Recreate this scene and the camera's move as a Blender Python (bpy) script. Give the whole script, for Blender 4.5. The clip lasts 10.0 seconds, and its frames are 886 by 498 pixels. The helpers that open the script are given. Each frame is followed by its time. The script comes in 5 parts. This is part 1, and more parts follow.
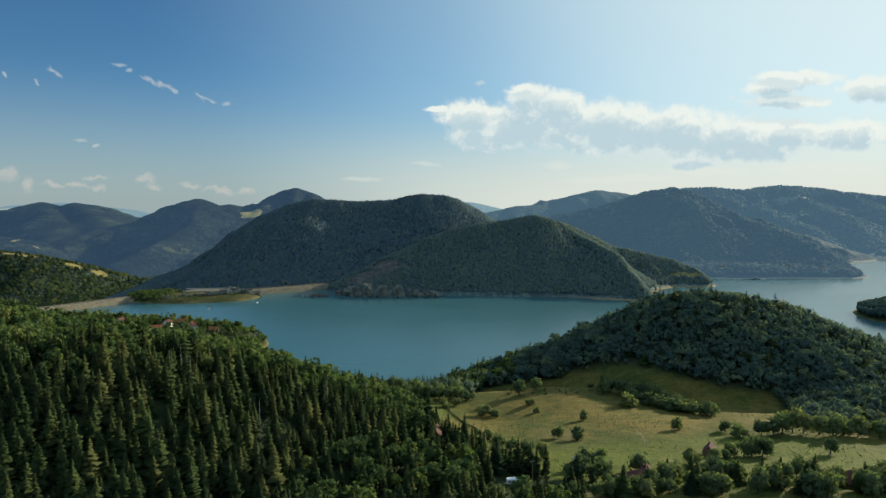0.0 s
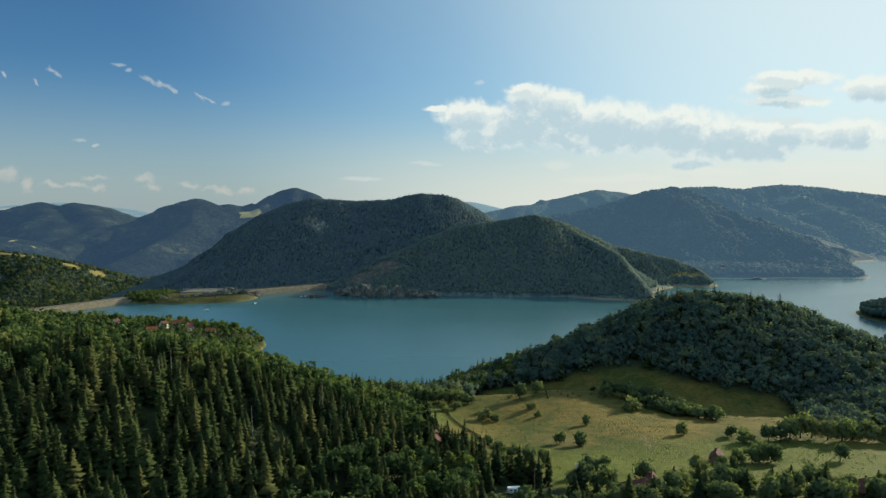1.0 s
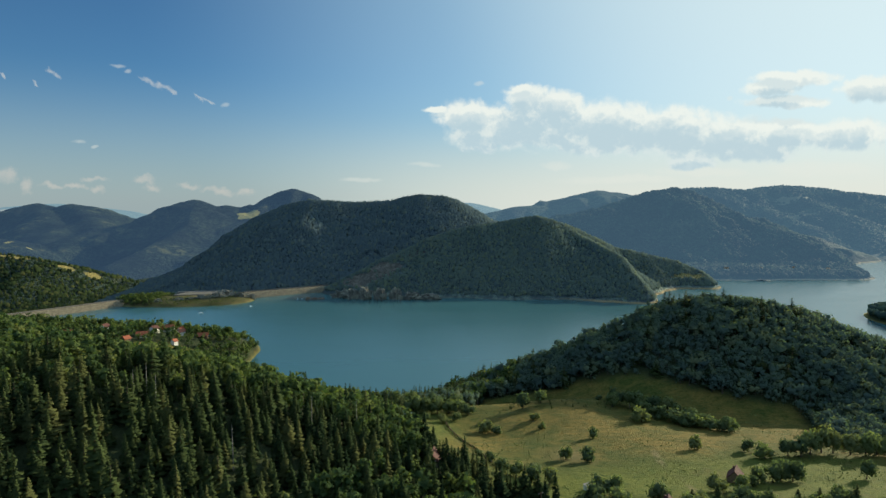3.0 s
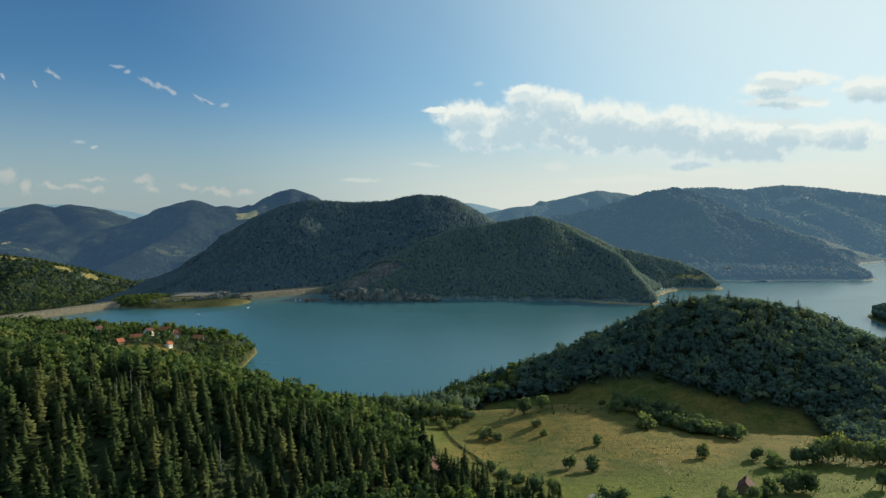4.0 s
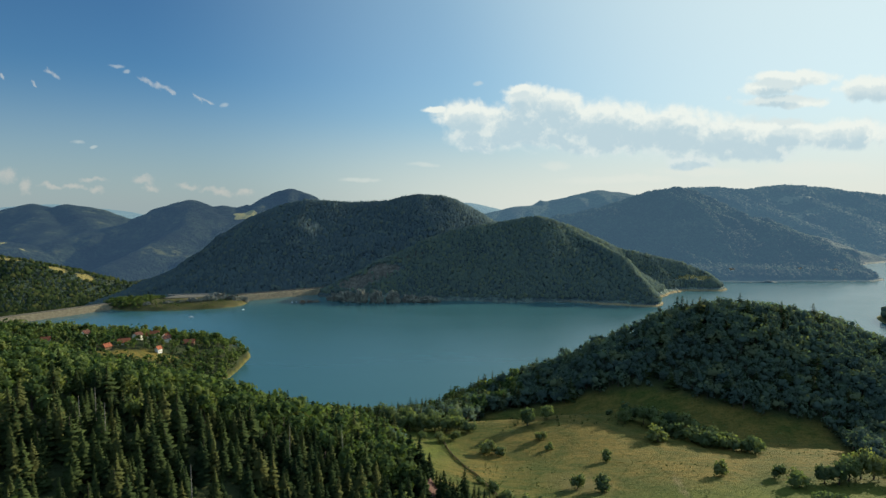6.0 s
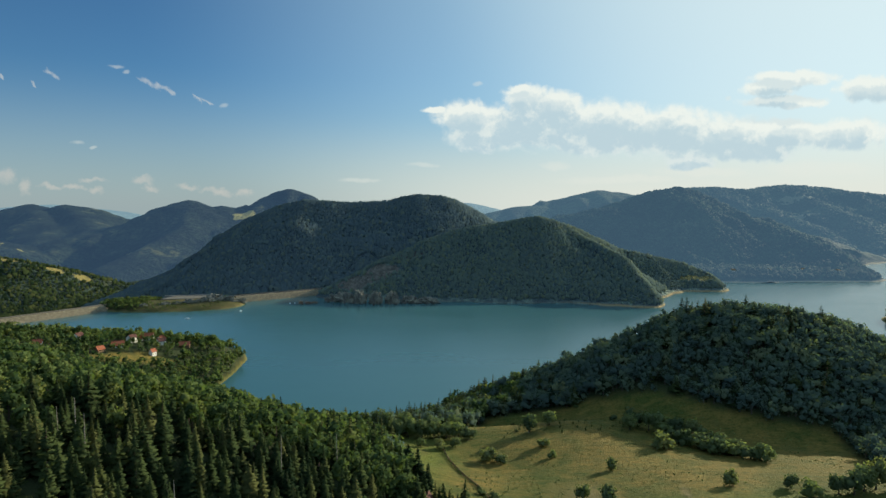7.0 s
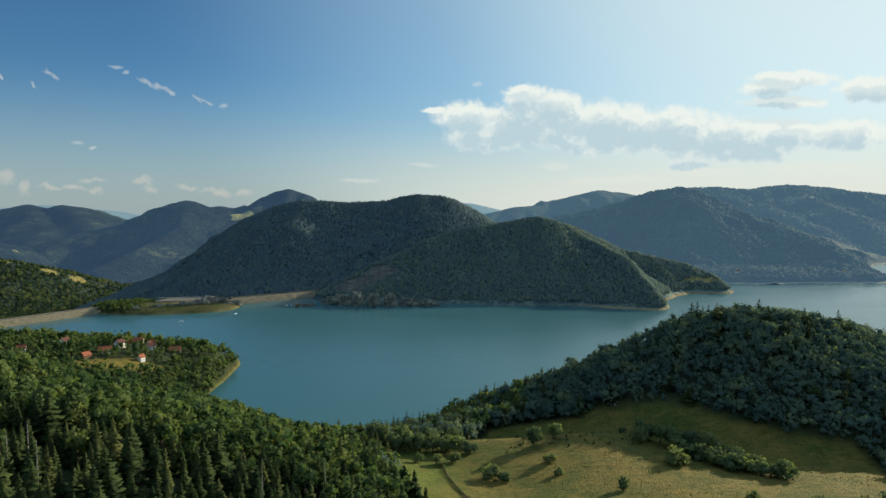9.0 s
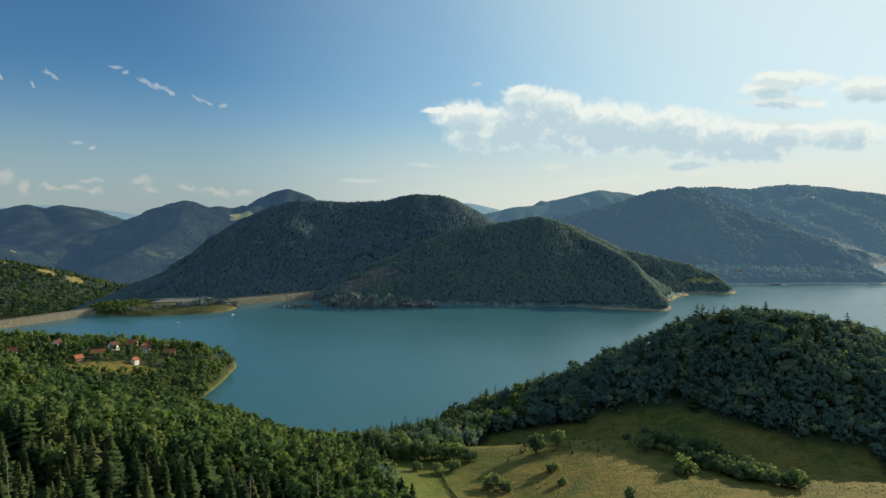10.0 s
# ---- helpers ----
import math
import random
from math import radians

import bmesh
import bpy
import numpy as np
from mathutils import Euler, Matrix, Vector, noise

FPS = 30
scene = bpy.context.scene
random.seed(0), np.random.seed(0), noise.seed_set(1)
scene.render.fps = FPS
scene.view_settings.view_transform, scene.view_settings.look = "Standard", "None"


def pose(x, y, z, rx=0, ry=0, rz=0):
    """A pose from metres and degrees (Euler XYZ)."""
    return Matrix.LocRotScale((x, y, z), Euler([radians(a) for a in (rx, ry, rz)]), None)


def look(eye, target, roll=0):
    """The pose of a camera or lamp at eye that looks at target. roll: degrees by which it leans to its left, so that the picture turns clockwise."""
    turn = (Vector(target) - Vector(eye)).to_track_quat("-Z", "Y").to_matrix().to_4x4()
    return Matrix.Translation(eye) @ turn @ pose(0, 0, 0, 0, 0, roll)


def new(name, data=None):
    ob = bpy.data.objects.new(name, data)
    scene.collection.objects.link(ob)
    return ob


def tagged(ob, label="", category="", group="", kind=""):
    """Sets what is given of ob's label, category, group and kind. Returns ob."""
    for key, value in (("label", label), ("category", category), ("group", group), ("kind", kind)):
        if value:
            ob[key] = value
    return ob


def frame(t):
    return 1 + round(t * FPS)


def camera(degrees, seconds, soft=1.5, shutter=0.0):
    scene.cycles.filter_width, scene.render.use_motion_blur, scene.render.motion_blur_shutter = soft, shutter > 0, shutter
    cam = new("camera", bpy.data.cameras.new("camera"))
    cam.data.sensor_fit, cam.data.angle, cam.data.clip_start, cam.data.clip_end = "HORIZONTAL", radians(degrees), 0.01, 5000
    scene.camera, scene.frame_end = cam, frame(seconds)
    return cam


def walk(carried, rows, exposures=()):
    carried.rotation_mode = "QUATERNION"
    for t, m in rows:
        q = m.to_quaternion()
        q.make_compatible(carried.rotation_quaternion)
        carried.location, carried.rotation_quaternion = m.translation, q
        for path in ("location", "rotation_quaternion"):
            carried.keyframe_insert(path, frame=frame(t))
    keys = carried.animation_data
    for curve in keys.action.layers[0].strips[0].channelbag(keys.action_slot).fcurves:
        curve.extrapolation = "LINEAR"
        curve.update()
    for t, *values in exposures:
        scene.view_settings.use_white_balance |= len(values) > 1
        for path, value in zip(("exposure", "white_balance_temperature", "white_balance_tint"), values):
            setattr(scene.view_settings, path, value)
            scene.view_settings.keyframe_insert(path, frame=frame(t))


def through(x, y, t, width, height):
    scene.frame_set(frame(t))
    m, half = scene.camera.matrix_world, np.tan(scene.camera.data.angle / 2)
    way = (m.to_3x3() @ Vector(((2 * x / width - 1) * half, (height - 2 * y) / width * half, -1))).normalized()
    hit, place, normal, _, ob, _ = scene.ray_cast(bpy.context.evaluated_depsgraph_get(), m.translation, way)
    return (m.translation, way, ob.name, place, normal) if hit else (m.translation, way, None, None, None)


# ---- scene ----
cam = camera(70.0, 10.0)

PATH = [
    (0, (0.657, 1.787, 170.855), (0.656, 3.781, 170.703), -0.000),
    (0.5, (0.809, 6.063, 170.797), (0.808, 8.057, 170.644), -0.016),
    (1, (0.98, 10.444, 170.734), (0.98, 12.439, 170.581), -0.031),
    (1.5, (1.139, 15.05, 170.681), (1.139, 17.044, 170.529), -0.046),
    (2, (1.246, 19.931, 170.644), (1.247, 21.926, 170.492), -0.060),
    (2.5, (1.356, 25.062, 170.604), (1.357, 27.056, 170.453), -0.073),
    (4, (1.697, 41.096, 170.336), (1.7, 43.09, 170.187), -0.110),
    (4.5, (1.86, 46.527, 170.312), (1.863, 48.521, 170.162), -0.121),
    (5, (2.056, 51.98, 170.291), (2.06, 53.974, 170.141), -0.132),
    (5.5, (2.195, 57.428, 170.24), (2.199, 59.423, 170.09), -0.141),
    (7, (2.549, 73.637, 169.805), (2.554, 75.631, 169.656), -0.165),
    (7.5, (2.621, 78.938, 169.715), (2.627, 80.932, 169.567), -0.172),
    (8, (2.679, 84.186, 169.626), (2.685, 86.18, 169.478), -0.178),
    (8.5, (2.754, 89.506, 169.542), (2.76, 91.5, 169.394), -0.182),
    (9, (2.877, 94.888, 169.462), (2.883, 96.882, 169.314), -0.186),
    (9.5, (2.991, 100.276, 169.383), (2.998, 102.27, 169.235), -0.189),
    (10, (3.109, 105.684, 169.336), (3.116, 107.678, 169.188), -0.190),
]
walk(cam, [(t, look(a, b, r)) for t, a, b, r in PATH], [(0, 1.3, 6150, 1), (10, 1.3, 6150, 1)])

# ---- light: a low evening sun ahead to the right, thin cloud and clear sky ----
SUN_AZ, SUN_EL = radians(51), radians(17)
SUN_DIR = Vector((math.sin(SUN_AZ) * math.cos(SUN_EL), math.cos(SUN_AZ) * math.cos(SUN_EL), math.sin(SUN_EL)))
lamp = bpy.data.lights.new("sun", "SUN")
lamp.energy, lamp.angle, lamp.color = 3.2, radians(0.6), (1.0, 0.84, 0.60)
sun = new("sun", lamp)
sun.matrix_world = look(SUN_DIR * 100, (0, 0, 0))

world = bpy.data.worlds.new("evening_sky")
scene.world = world
world.use_nodes = True


class Nodes:
    """Short hand for building a node tree."""

    def __init__(self, tree):
        self.t = tree
        tree.nodes.clear()

    def add(self, kind, **props):
        n = self.t.nodes.new(kind)
        for k, v in props.items():
            if k == "operation":
                n.operation = v
            elif k == "data_type":
                n.data_type = v
            elif k == "blend_type":
                n.blend_type = v
            elif k == "attribute_name":
                n.attribute_name = v
        return n

    def put(self, n, slot, v):
        s = n.inputs[slot]
        if hasattr(v, "is_output"):
            self.t.links.new(v, s)
        elif v is not None:
            s.default_value = v

    def math(self, op, a, b=None, c=None, clamp=False):
        n = self.add("ShaderNodeMath", operation=op)
        n.use_clamp = clamp
        for i, v in enumerate((a, b, c)):
            self.put(n, i, v)
        return n.outputs[0]

    def vmath(self, op, a, b=None):
        n = self.add("ShaderNodeVectorMath", operation=op)
        self.put(n, 0, a)
        self.put(n, 1, b)
        return n.outputs["Value" if op in ("DOT_PRODUCT", "LENGTH") else "Vector"]

    def mix(self, f, a, b, blend="MIX"):
        n = self.add("ShaderNodeMix", data_type="RGBA", blend_type=blend)
        self.put(n, "Factor", f)
        self.put(n, 6, a)
        self.put(n, 7, b)
        return n.outputs[2]

    def ramp(self, v, lo, hi, a=0.0, b=1.0):
        n = self.add("ShaderNodeMapRange")
        n.interpolation_type = "SMOOTHSTEP"
        for i, x in enumerate((v, lo, hi, a, b)):
            self.put(n, i, x)
        return n.outputs[0]

    def noise(self, vec, scale, detail=4.0, rough=0.55, dist=0.0, colour=False):
        n = self.add("ShaderNodeTexNoise")
        self.put(n, "Vector", vec)
        self.put(n, "Scale", scale)
        self.put(n, "Detail", detail)
        self.put(n, "Roughness", rough)
        self.put(n, "Distortion", dist)
        return n.outputs["Color" if colour else "Fac"]


def build_sky(tree):
    w = Nodes(tree)
    sky = w.add("ShaderNodeTexSky")
    sky.sky_type, sky.sun_disc = "NISHITA", False
    sky.sun_elevation, sky.sun_rotation = SUN_EL, SUN_AZ
    sky.altitude, sky.air_density, sky.dust_density, sky.ozone_density = 1400, 1.1, 0.7, 3.6
    where = w.add("ShaderNodeTexCoord").outputs["Generated"]
    sep = w.add("ShaderNodeSeparateXYZ")
    w.put(sep, 0, where)
    ahead = w.math("MAXIMUM", sep.outputs[1], 0.05)
    com = w.add("ShaderNodeCombineXYZ")
    com_u, com_v = w.math("DIVIDE", sep.outputs[0], ahead), w.math("DIVIDE", sep.outputs[2], ahead)
    w.put(com, 0, com_u)
    w.put(com, 1, com_v)
    flat = com.outputs[0]

    def bank(uv, puffs, wobble, scale, billow=0.0, ragged=2.1):
        """Height of a cloud's density over the sky plane (tangent of azimuth, of elevation)."""
        warp = w.vmath("SUBTRACT", w.noise(uv, scale, 6, 0.6, 0, True), (0.5, 0.5, 0.5))
        p = w.vmath("ADD", uv, w.vmath("MULTIPLY", warp, (wobble, wobble * 0.7, 0)))
        field = None
        for u, v, ru, rv in puffs:
            d = w.vmath("MULTIPLY", w.vmath("SUBTRACT", p, (u, v, 0)), (1 / ru, 1 / rv, 0))
            one = w.math("SUBTRACT", 1.0, w.vmath("DOT_PRODUCT", d, d))
            field = one if field is None else w.math("SMOOTH_MAX", field, one, 0.25)
        lump = w.noise(w.vmath("ADD", uv, w.vmath("MULTIPLY", warp, (0.02, 0.02, 0))), scale * 2.2, 8, 0.62)
        field = w.math("ADD", field, w.math("MULTIPLY", w.math("SUBTRACT", lump, 0.5), ragged))
        if billow:
            cell = w.add("ShaderNodeTexVoronoi")
            cell.feature = "SMOOTH_F1"
            w.put(cell, "Vector", w.vmath("ADD", uv, w.vmath("MULTIPLY", warp, (0.03, 0.03, 0))))
            w.put(cell, "Scale", 46.0)
            w.put(cell, "Detail", 2.0)
            w.put(cell, "Smoothness", 0.35)
            field = w.math("ADD", field, w.math("MULTIPLY", w.math("SUBTRACT", 0.95, cell.outputs["Distance"]), billow))
        return field

    # puffs of cloud: tangent of azimuth, of elevation, and half widths
    cumulus = [(0.047, 0.133, 0.054, 0.023), (0.06, 0.105, 0.049, 0.021), (0.135, 0.157, 0.036, 0.025), (0.179, 0.145, 0.040, 0.025), (0.157, 0.119, 0.116, 0.036),
               (0.264, 0.113, 0.116, 0.038), (0.361, 0.108, 0.098, 0.036), (0.45, 0.099, 0.080, 0.030), (0.538, 0.105, 0.058, 0.021), (0.486, 0.082, 0.071, 0.020),
               (0.391, 0.063, 0.038, 0.013), (0.06, 0.087, 0.029, 0.012), (-0.009, 0.145, 0.020, 0.006), (0.122, 0.177, 0.018, 0.008),
               (0.548, 0.19, 0.062, 0.012), (0.513, 0.174, 0.040, 0.012), (0.536, 0.155, 0.062, 0.009), (0.672, 0.173, 0.049, 0.020), (0.636, 0.103, 0.062, 0.022)]
    wisps = [(-0.686, 0.043, 0.018, 0.012), (-0.654, 0.028, 0.009, 0.012), (-0.612, 0.024, 0.018, 0.0045), (-0.579, 0.025, 0.014, 0.0054), (-0.543, 0.019, 0.014, 0.0054),
             (-0.547, 0.036, 0.021, 0.0036), (-0.472, 0.033, 0.018, 0.0054), (-0.455, 0.024, 0.011, 0.0054), (-0.397, 0.024, 0.018, 0.0045), (-0.353, 0.017, 0.022, 0.0054),
             (-0.311, 0.013, 0.0125, 0.0063)]
    # shreds that slant down to the right: their height is counted along the slant
    shreds = [(u, v + 0.5 * u, ru, rv) for u, v, ru, rv in (
        (-0.61, 0.202, 0.008, 0.005), (-0.598, 0.195, 0.009, 0.005), (-0.459, 0.19, 0.009, 0.006), (-0.442, 0.184, 0.014, 0.005), (-0.423, 0.174, 0.011, 0.004),
        (-0.378, 0.161, 0.007, 0.003), (-0.364, 0.155, 0.009, 0.003), (-0.682, 0.199, 0.0045, 0.0045), (-0.631, 0.183, 0.0045, 0.003))]
    thin = [(-0.028, 0.057, 0.027, 0.004), (0.18, 0.056, 0.027, 0.007), (-0.126, 0.034, 0.036, 0.004), (0.056, 0.183, 0.009, 0.004), (0.448, 0.162, 0.007, 0.004),
            (0.416, 0.046, 0.08, 0.009), (0.594, 0.05, 0.107, 0.014), (0.283, 0.034, 0.107, 0.007), (-0.571, 0.094, 0.011, 0.004), (-0.545, 0.085, 0.007, 0.003),
            (-0.505, 0.210, 0.014, 0.003), (-0.488, 0.202, 0.006, 0.004), (-0.340, 0.152, 0.008, 0.004)]
    front = w.ramp(sep.outputs[1], 0.06, 0.12)
    # the bright hazy air round the sun, and the pale haze low down
    toward = w.vmath("DOT_PRODUCT", where, (0.662, 0.639, 0.391))
    glow = w.ramp(toward, 0.36, 1.04, 0.0, 0.60)
    blaze = w.ramp(toward, 0.70, 1.02, 0.0, 0.60)
    low = w.ramp(sep.outputs[2], 0.20, -0.02, 0.0, 0.70)
    colour = w.mix(1.0, sky.outputs[0], (0.63, 0.81, 0.93, 1), "MULTIPLY")
    # unseen bright sky overhead and behind, added as fill for the shaded slopes
    fill_sky = w.math("MAXIMUM", w.ramp(sep.outputs[2], 0.36, 0.80, 0.0, 0.45), w.ramp(sep.outputs[1], -0.05, -0.6, 0.0, 0.45))
    colour = w.mix(fill_sky, colour, (6.6, 8.8, 10.8, 1))
    colour = w.mix(low, colour, (4.05, 4.4, 4.7, 1))
    colour = w.mix(glow, colour, (6.4, 8.3, 8.8, 1))
    colour = w.mix(blaze, colour, (9.4, 9.4, 8.8, 1))
    cream = w.math("MULTIPLY", w.ramp(sep.outputs[2], 0.14, -0.02, 0.0, 0.92), w.ramp(toward, 0.36, 0.85))
    colour = w.mix(cream, colour, (8.2, 7.6, 6.7, 1))
    f = bank(flat, thin, 0.03, 14)
    m = w.math("MULTIPLY", w.ramp(f, -0.3, 1.2), 0.34)
    colour = w.mix(w.math("MULTIPLY", m, front), colour, (8.6, 8.0, 7.2, 1))
    slant = w.add("ShaderNodeCombineXYZ")
    w.put(slant, 0, com_u)
    w.put(slant, 1, w.math("ADD", com_v, w.math("MULTIPLY", com_u, 0.5)))
    f = bank(slant.outputs[0], shreds, 0.05, 40)
    m = w.math("MULTIPLY", w.ramp(f, -0.6, 1.9), 0.54)
    colour = w.mix(w.math("MULTIPLY", m, front), colour, (8.3, 7.4, 6.6, 1))
    f = bank(flat, wisps, 0.05, 34)
    m = w.math("MULTIPLY", w.ramp(f, -0.9, 1.9), 0.52)
    colour = w.mix(w.math("MULTIPLY", m, front), colour, (7.5, 6.3, 5.5, 1))
    f = w.math("ADD", bank(flat, cumulus, 0.03, 20, 0.7, 1.3), 0.32)
    # towards the light, more cloud in between means more shade
    near_up = bank(w.vmath("ADD", flat, (0.002, 0.009, 0)), cumulus, 0.03, 20, 0.7, 1.3)
    far_up = bank(w.vmath("ADD", flat, (0.005, 0.026, 0)), cumulus, 0.03, 20, 0.7, 1.3)
    lump = w.math("SUBTRACT", w.noise(flat, 34, 7, 0.65), 0.5)
    shade = w.math("ADD", w.math("MULTIPLY", w.ramp(w.math("ADD", near_up, w.math("MULTIPLY", lump, 2.8)), 0.0, 0.85), 0.55),
                   w.math("MULTIPLY", w.ramp(w.math("ADD", far_up, w.math("MULTIPLY", lump, 1.6)), -0.7, 0.7), 0.45))
    body = w.mix(shade, (9.2, 8.8, 8.1, 1), (5.1, 6.05, 6.65, 1))
    body = w.mix(w.math("MULTIPLY", glow, 0.22), body, (8.9, 9.1, 8.9, 1))
    m = w.math("MULTIPLY", w.ramp(f, -0.35, 0.65), w.ramp(f, -0.3, 0.8, 0.55, 0.95))
    colour = w.mix(w.math("MULTIPLY", m, front), colour, body)
    bg = w.add("ShaderNodeBackground")
    w.put(bg, 0, colour)
    w.put(bg, 1, 0.041)
    out = w.add("ShaderNodeOutputWorld")
    tree.links.new(bg.outputs[0], out.inputs[0])


build_sky(world.node_tree)

# ---- plan of the land: hills as rounded cones over the lake, whose level is z = 0 ----
def lattice(ix, iy, seed):
    h = (ix * 374761393 + iy * 668265263 + seed * 1442695041) & 0x7FFFFFFF
    h = ((h ^ (h >> 13)) * 1274126177) & 0x7FFFFFFF
    return ((h ^ (h >> 16)) & 0xFFFF) / 65535.0


def vnoise(x, y, seed=0):
    x, y = np.asarray(x, float), np.asarray(y, float)
    ix, iy = np.floor(x).astype(np.int64), np.floor(y).astype(np.int64)
    fx, fy = x - ix, y - iy
    fx, fy = fx * fx * (3 - 2 * fx), fy * fy * (3 - 2 * fy)
    a = lattice(ix, iy, seed) * (1 - fx) + lattice(ix + 1, iy, seed) * fx
    b = lattice(ix, iy + 1, seed) * (1 - fx) + lattice(ix + 1, iy + 1, seed) * fx
    return a * (1 - fy) + b * fy


def fbm(x, y, size, octaves=4, seed=0):
    total, amp, norm = 0.0, 1.0, 0.0
    for k in range(octaves):
        total = total + amp * (vnoise(x / size, y / size, seed + 17 * k) * 2 - 1)
        norm, amp, size = norm + amp, amp * 0.5, size * 0.5
    return total / norm


def step(a, b, v):
    t = np.clip((v - a) / (b - a), 0, 1)
    return t * t * (3 - 2 * t)


def smax(a, b, k):
    h = np.maximum(k - np.abs(a - b), 0) / k
    return np.maximum(a, b) + h * h * k * 0.25


def cone(x, y, x0, y0, x1, y1, h0, h1, left, right, front, back, r):
    """A ridge from (x0, y0) to (x1, y1) with crest heights h0, h1 and its slopes to the four sides, rounded over r metres."""
    dx, dy = x1 - x0, y1 - y0
    n = max(dx * dx + dy * dy, 1e-6)
    t = np.clip(((x - x0) * dx + (y - y0) * dy) / n, 0, 1)
    ex, ey = x - x0 - t * dx, y - y0 - t * dy
    u = ex * np.where(ex < 0, left, right)
    v = ey * np.where(ey < 0, front, back)
    d = np.sqrt(u * u + v * v)
    q = r * 0.45
    return h0 + (h1 - h0) * t - (np.sqrt(d * d + q * q) - q)


def bell(x, y, cx, cy, h, sl, sr, sf, sb):
    dx, dy = x - cx, y - cy
    return h * np.exp(-0.5 * ((dx / np.where(dx < 0, sl, sr)) ** 2 + (dy / np.where(dy < 0, sf, sb)) ** 2))


def mound(x, y, cx, cy, h, sl, sr, sf, sb):
    """A rounded hill whose foot sinks away under the lake."""
    g = bell(x, y, cx, cy, 1.0, sl, sr, sf, sb)
    return h * g - 9 - 45 * step(0.17, 0.01, g) - 120 * step(0.03, 0.004, g)


def land(x, y):
    """Height of the ground on the near side of the lake, of the lake bed and of the valley below the dam."""
    x, y = np.asarray(x, float), np.asarray(y, float)
    far = np.hypot(x, y)
    bed = -34.0 - 85.0 * step(10, 90, dam_side(x, y)) + np.where(x > 0, 40, 20) * step(1700, 3200, far) + 60 * step(1100, 1500, x) * step(1900, 1600, y)
    meadow = 35 - 0.13 * (np.minimum(y, 430) - 411) - 0.012 * x
    meadow = meadow + 8.5 * bell(x, y, 84, 434, 1, 42, 38, 34, 20) - 3.5 * bell(x, y, 20, 385, 1, 25, 25, 25, 25)
    shore = 482 + 0.12 * (x + 40) + 40 * step(120, 420, x) - 40 * step(-20, -160, x)
    meadow = meadow * (1 - step(shore - 55, shore + 55, y)) - 40 * step(shore - 15, shore + 90, y) - 160 * step(shore + 60, shore + 300, y)
    left = mound(x, y, -185.5, 274.7, 113.5, 305.6, 176.1, 134.7, 126.9)
    far_left = mound(x, y, -390.3, 433.4, 107, 312.5, 159.6, 279, 113.7)
    village = cone(x, y, -520, 640, -310, 676, 52, 35, 0.2, 0.44, 0.10, 0.35, 30)
    village = smax(village, cone(x, y, -310, 676, -240, 722, 35, 20, 0.2, 0.85, 0.13, 0.40, 20), 5)
    village = smax(village, cone(x, y, -240, 722, -216, 744, 18, 3, 0.3, 0.80, 0.30, 0.50, 8), 4)
    right = mound(x, y, 226.9, 550.8, 92.6, 114.6, 135.2, 105.4, 52.6)
    spur = mound(x, y, 78.5, 496.9, 34.3, 95, 92.4, 32.1, 47.5)
    point = mound(x, y, 700, 905, 36, 52, 120, 40, 60)
    wood = mound(x, y, 330, 400, 52, 110, 150, 70, 70)
    knoll = cone(x, y, -525, 1084, -365, 1132, 9, 11, 0.3, 0.35, 0.28, 0.4, 40) - 25 * step(50, 100, np.hypot((x + 440) / 1.8, y - 1105))
    z = bed
    for part_z, k in ((meadow, 8), (left, 14), (far_left, 18), (village, 10), (right, 10), (spur, 6), (point, 6), (wood, 10), (knoll, 5)):
        z = smax(z, part_z, k)
    rough = np.clip((z + 4) / 12, 0, 1)
    z = z + rough * (fbm(x, y, 60, 4, 3) * 2.2)
    behind = step(120, -300, y)
    return z * (1 - behind) + behind * (62 + 25 * fbm(x, y, 600, 3, 8))


def dam_side(x, y):
    """Metres beyond the line of the dams, on the valley's side."""
    line = np.interp(x, [-900, -690, -535, -345, -200], [560, 860, 1080, 1165, 1255])
    return np.where(x < -180, (y - line) * 0.6, -1000.0)


# ---- materials ----
def material(name):
    m = bpy.data.materials.new(name)
    m.use_nodes = True
    n = Nodes(m.node_tree)
    out = n.add("ShaderNodeOutputMaterial")
    return m, n, out


def principled(n, out, colour, rough=0.85, metal=0.0, bump=None, strength=0.4, distance=0.1, spec=0.3):
    b = n.add("ShaderNodeBsdfPrincipled")
    n.put(b, "Base Color", colour)
    n.put(b, "Roughness", rough)
    n.put(b, "Metallic", metal)
    n.put(b, "Specular IOR Level", spec)
    if bump is not None:
        bp = n.add("ShaderNodeBump")
        n.put(bp, "Strength", strength)
        n.put(bp, "Distance", distance)
        n.put(bp, "Height", bump)
        n.put(b, "Normal", bp.outputs[0])
    n.t.links.new(b.outputs[0], out.inputs[0])
    return b


def plain(name, a, b, scale=1.0, rough=0.8, metal=0.0, strength=0.3, distance=0.05, spec=0.3):
    """Two tones of one surface, mixed by coarse and fine grain."""
    m, n, out = material(name)
    p = n.add("ShaderNodeTexCoord").outputs["Object"]
    coarse, fine = n.noise(p, scale, 3), n.noise(p, scale * 9, 3)
    f = n.ramp(n.math("ADD", n.math("MULTIPLY", coarse, 0.65), n.math("MULTIPLY", fine, 0.35)), 0.35, 0.65)
    principled(n, out, n.mix(f, (*a, 1), (*b, 1)), rough, metal, fine, strength, distance, spec)
    return m


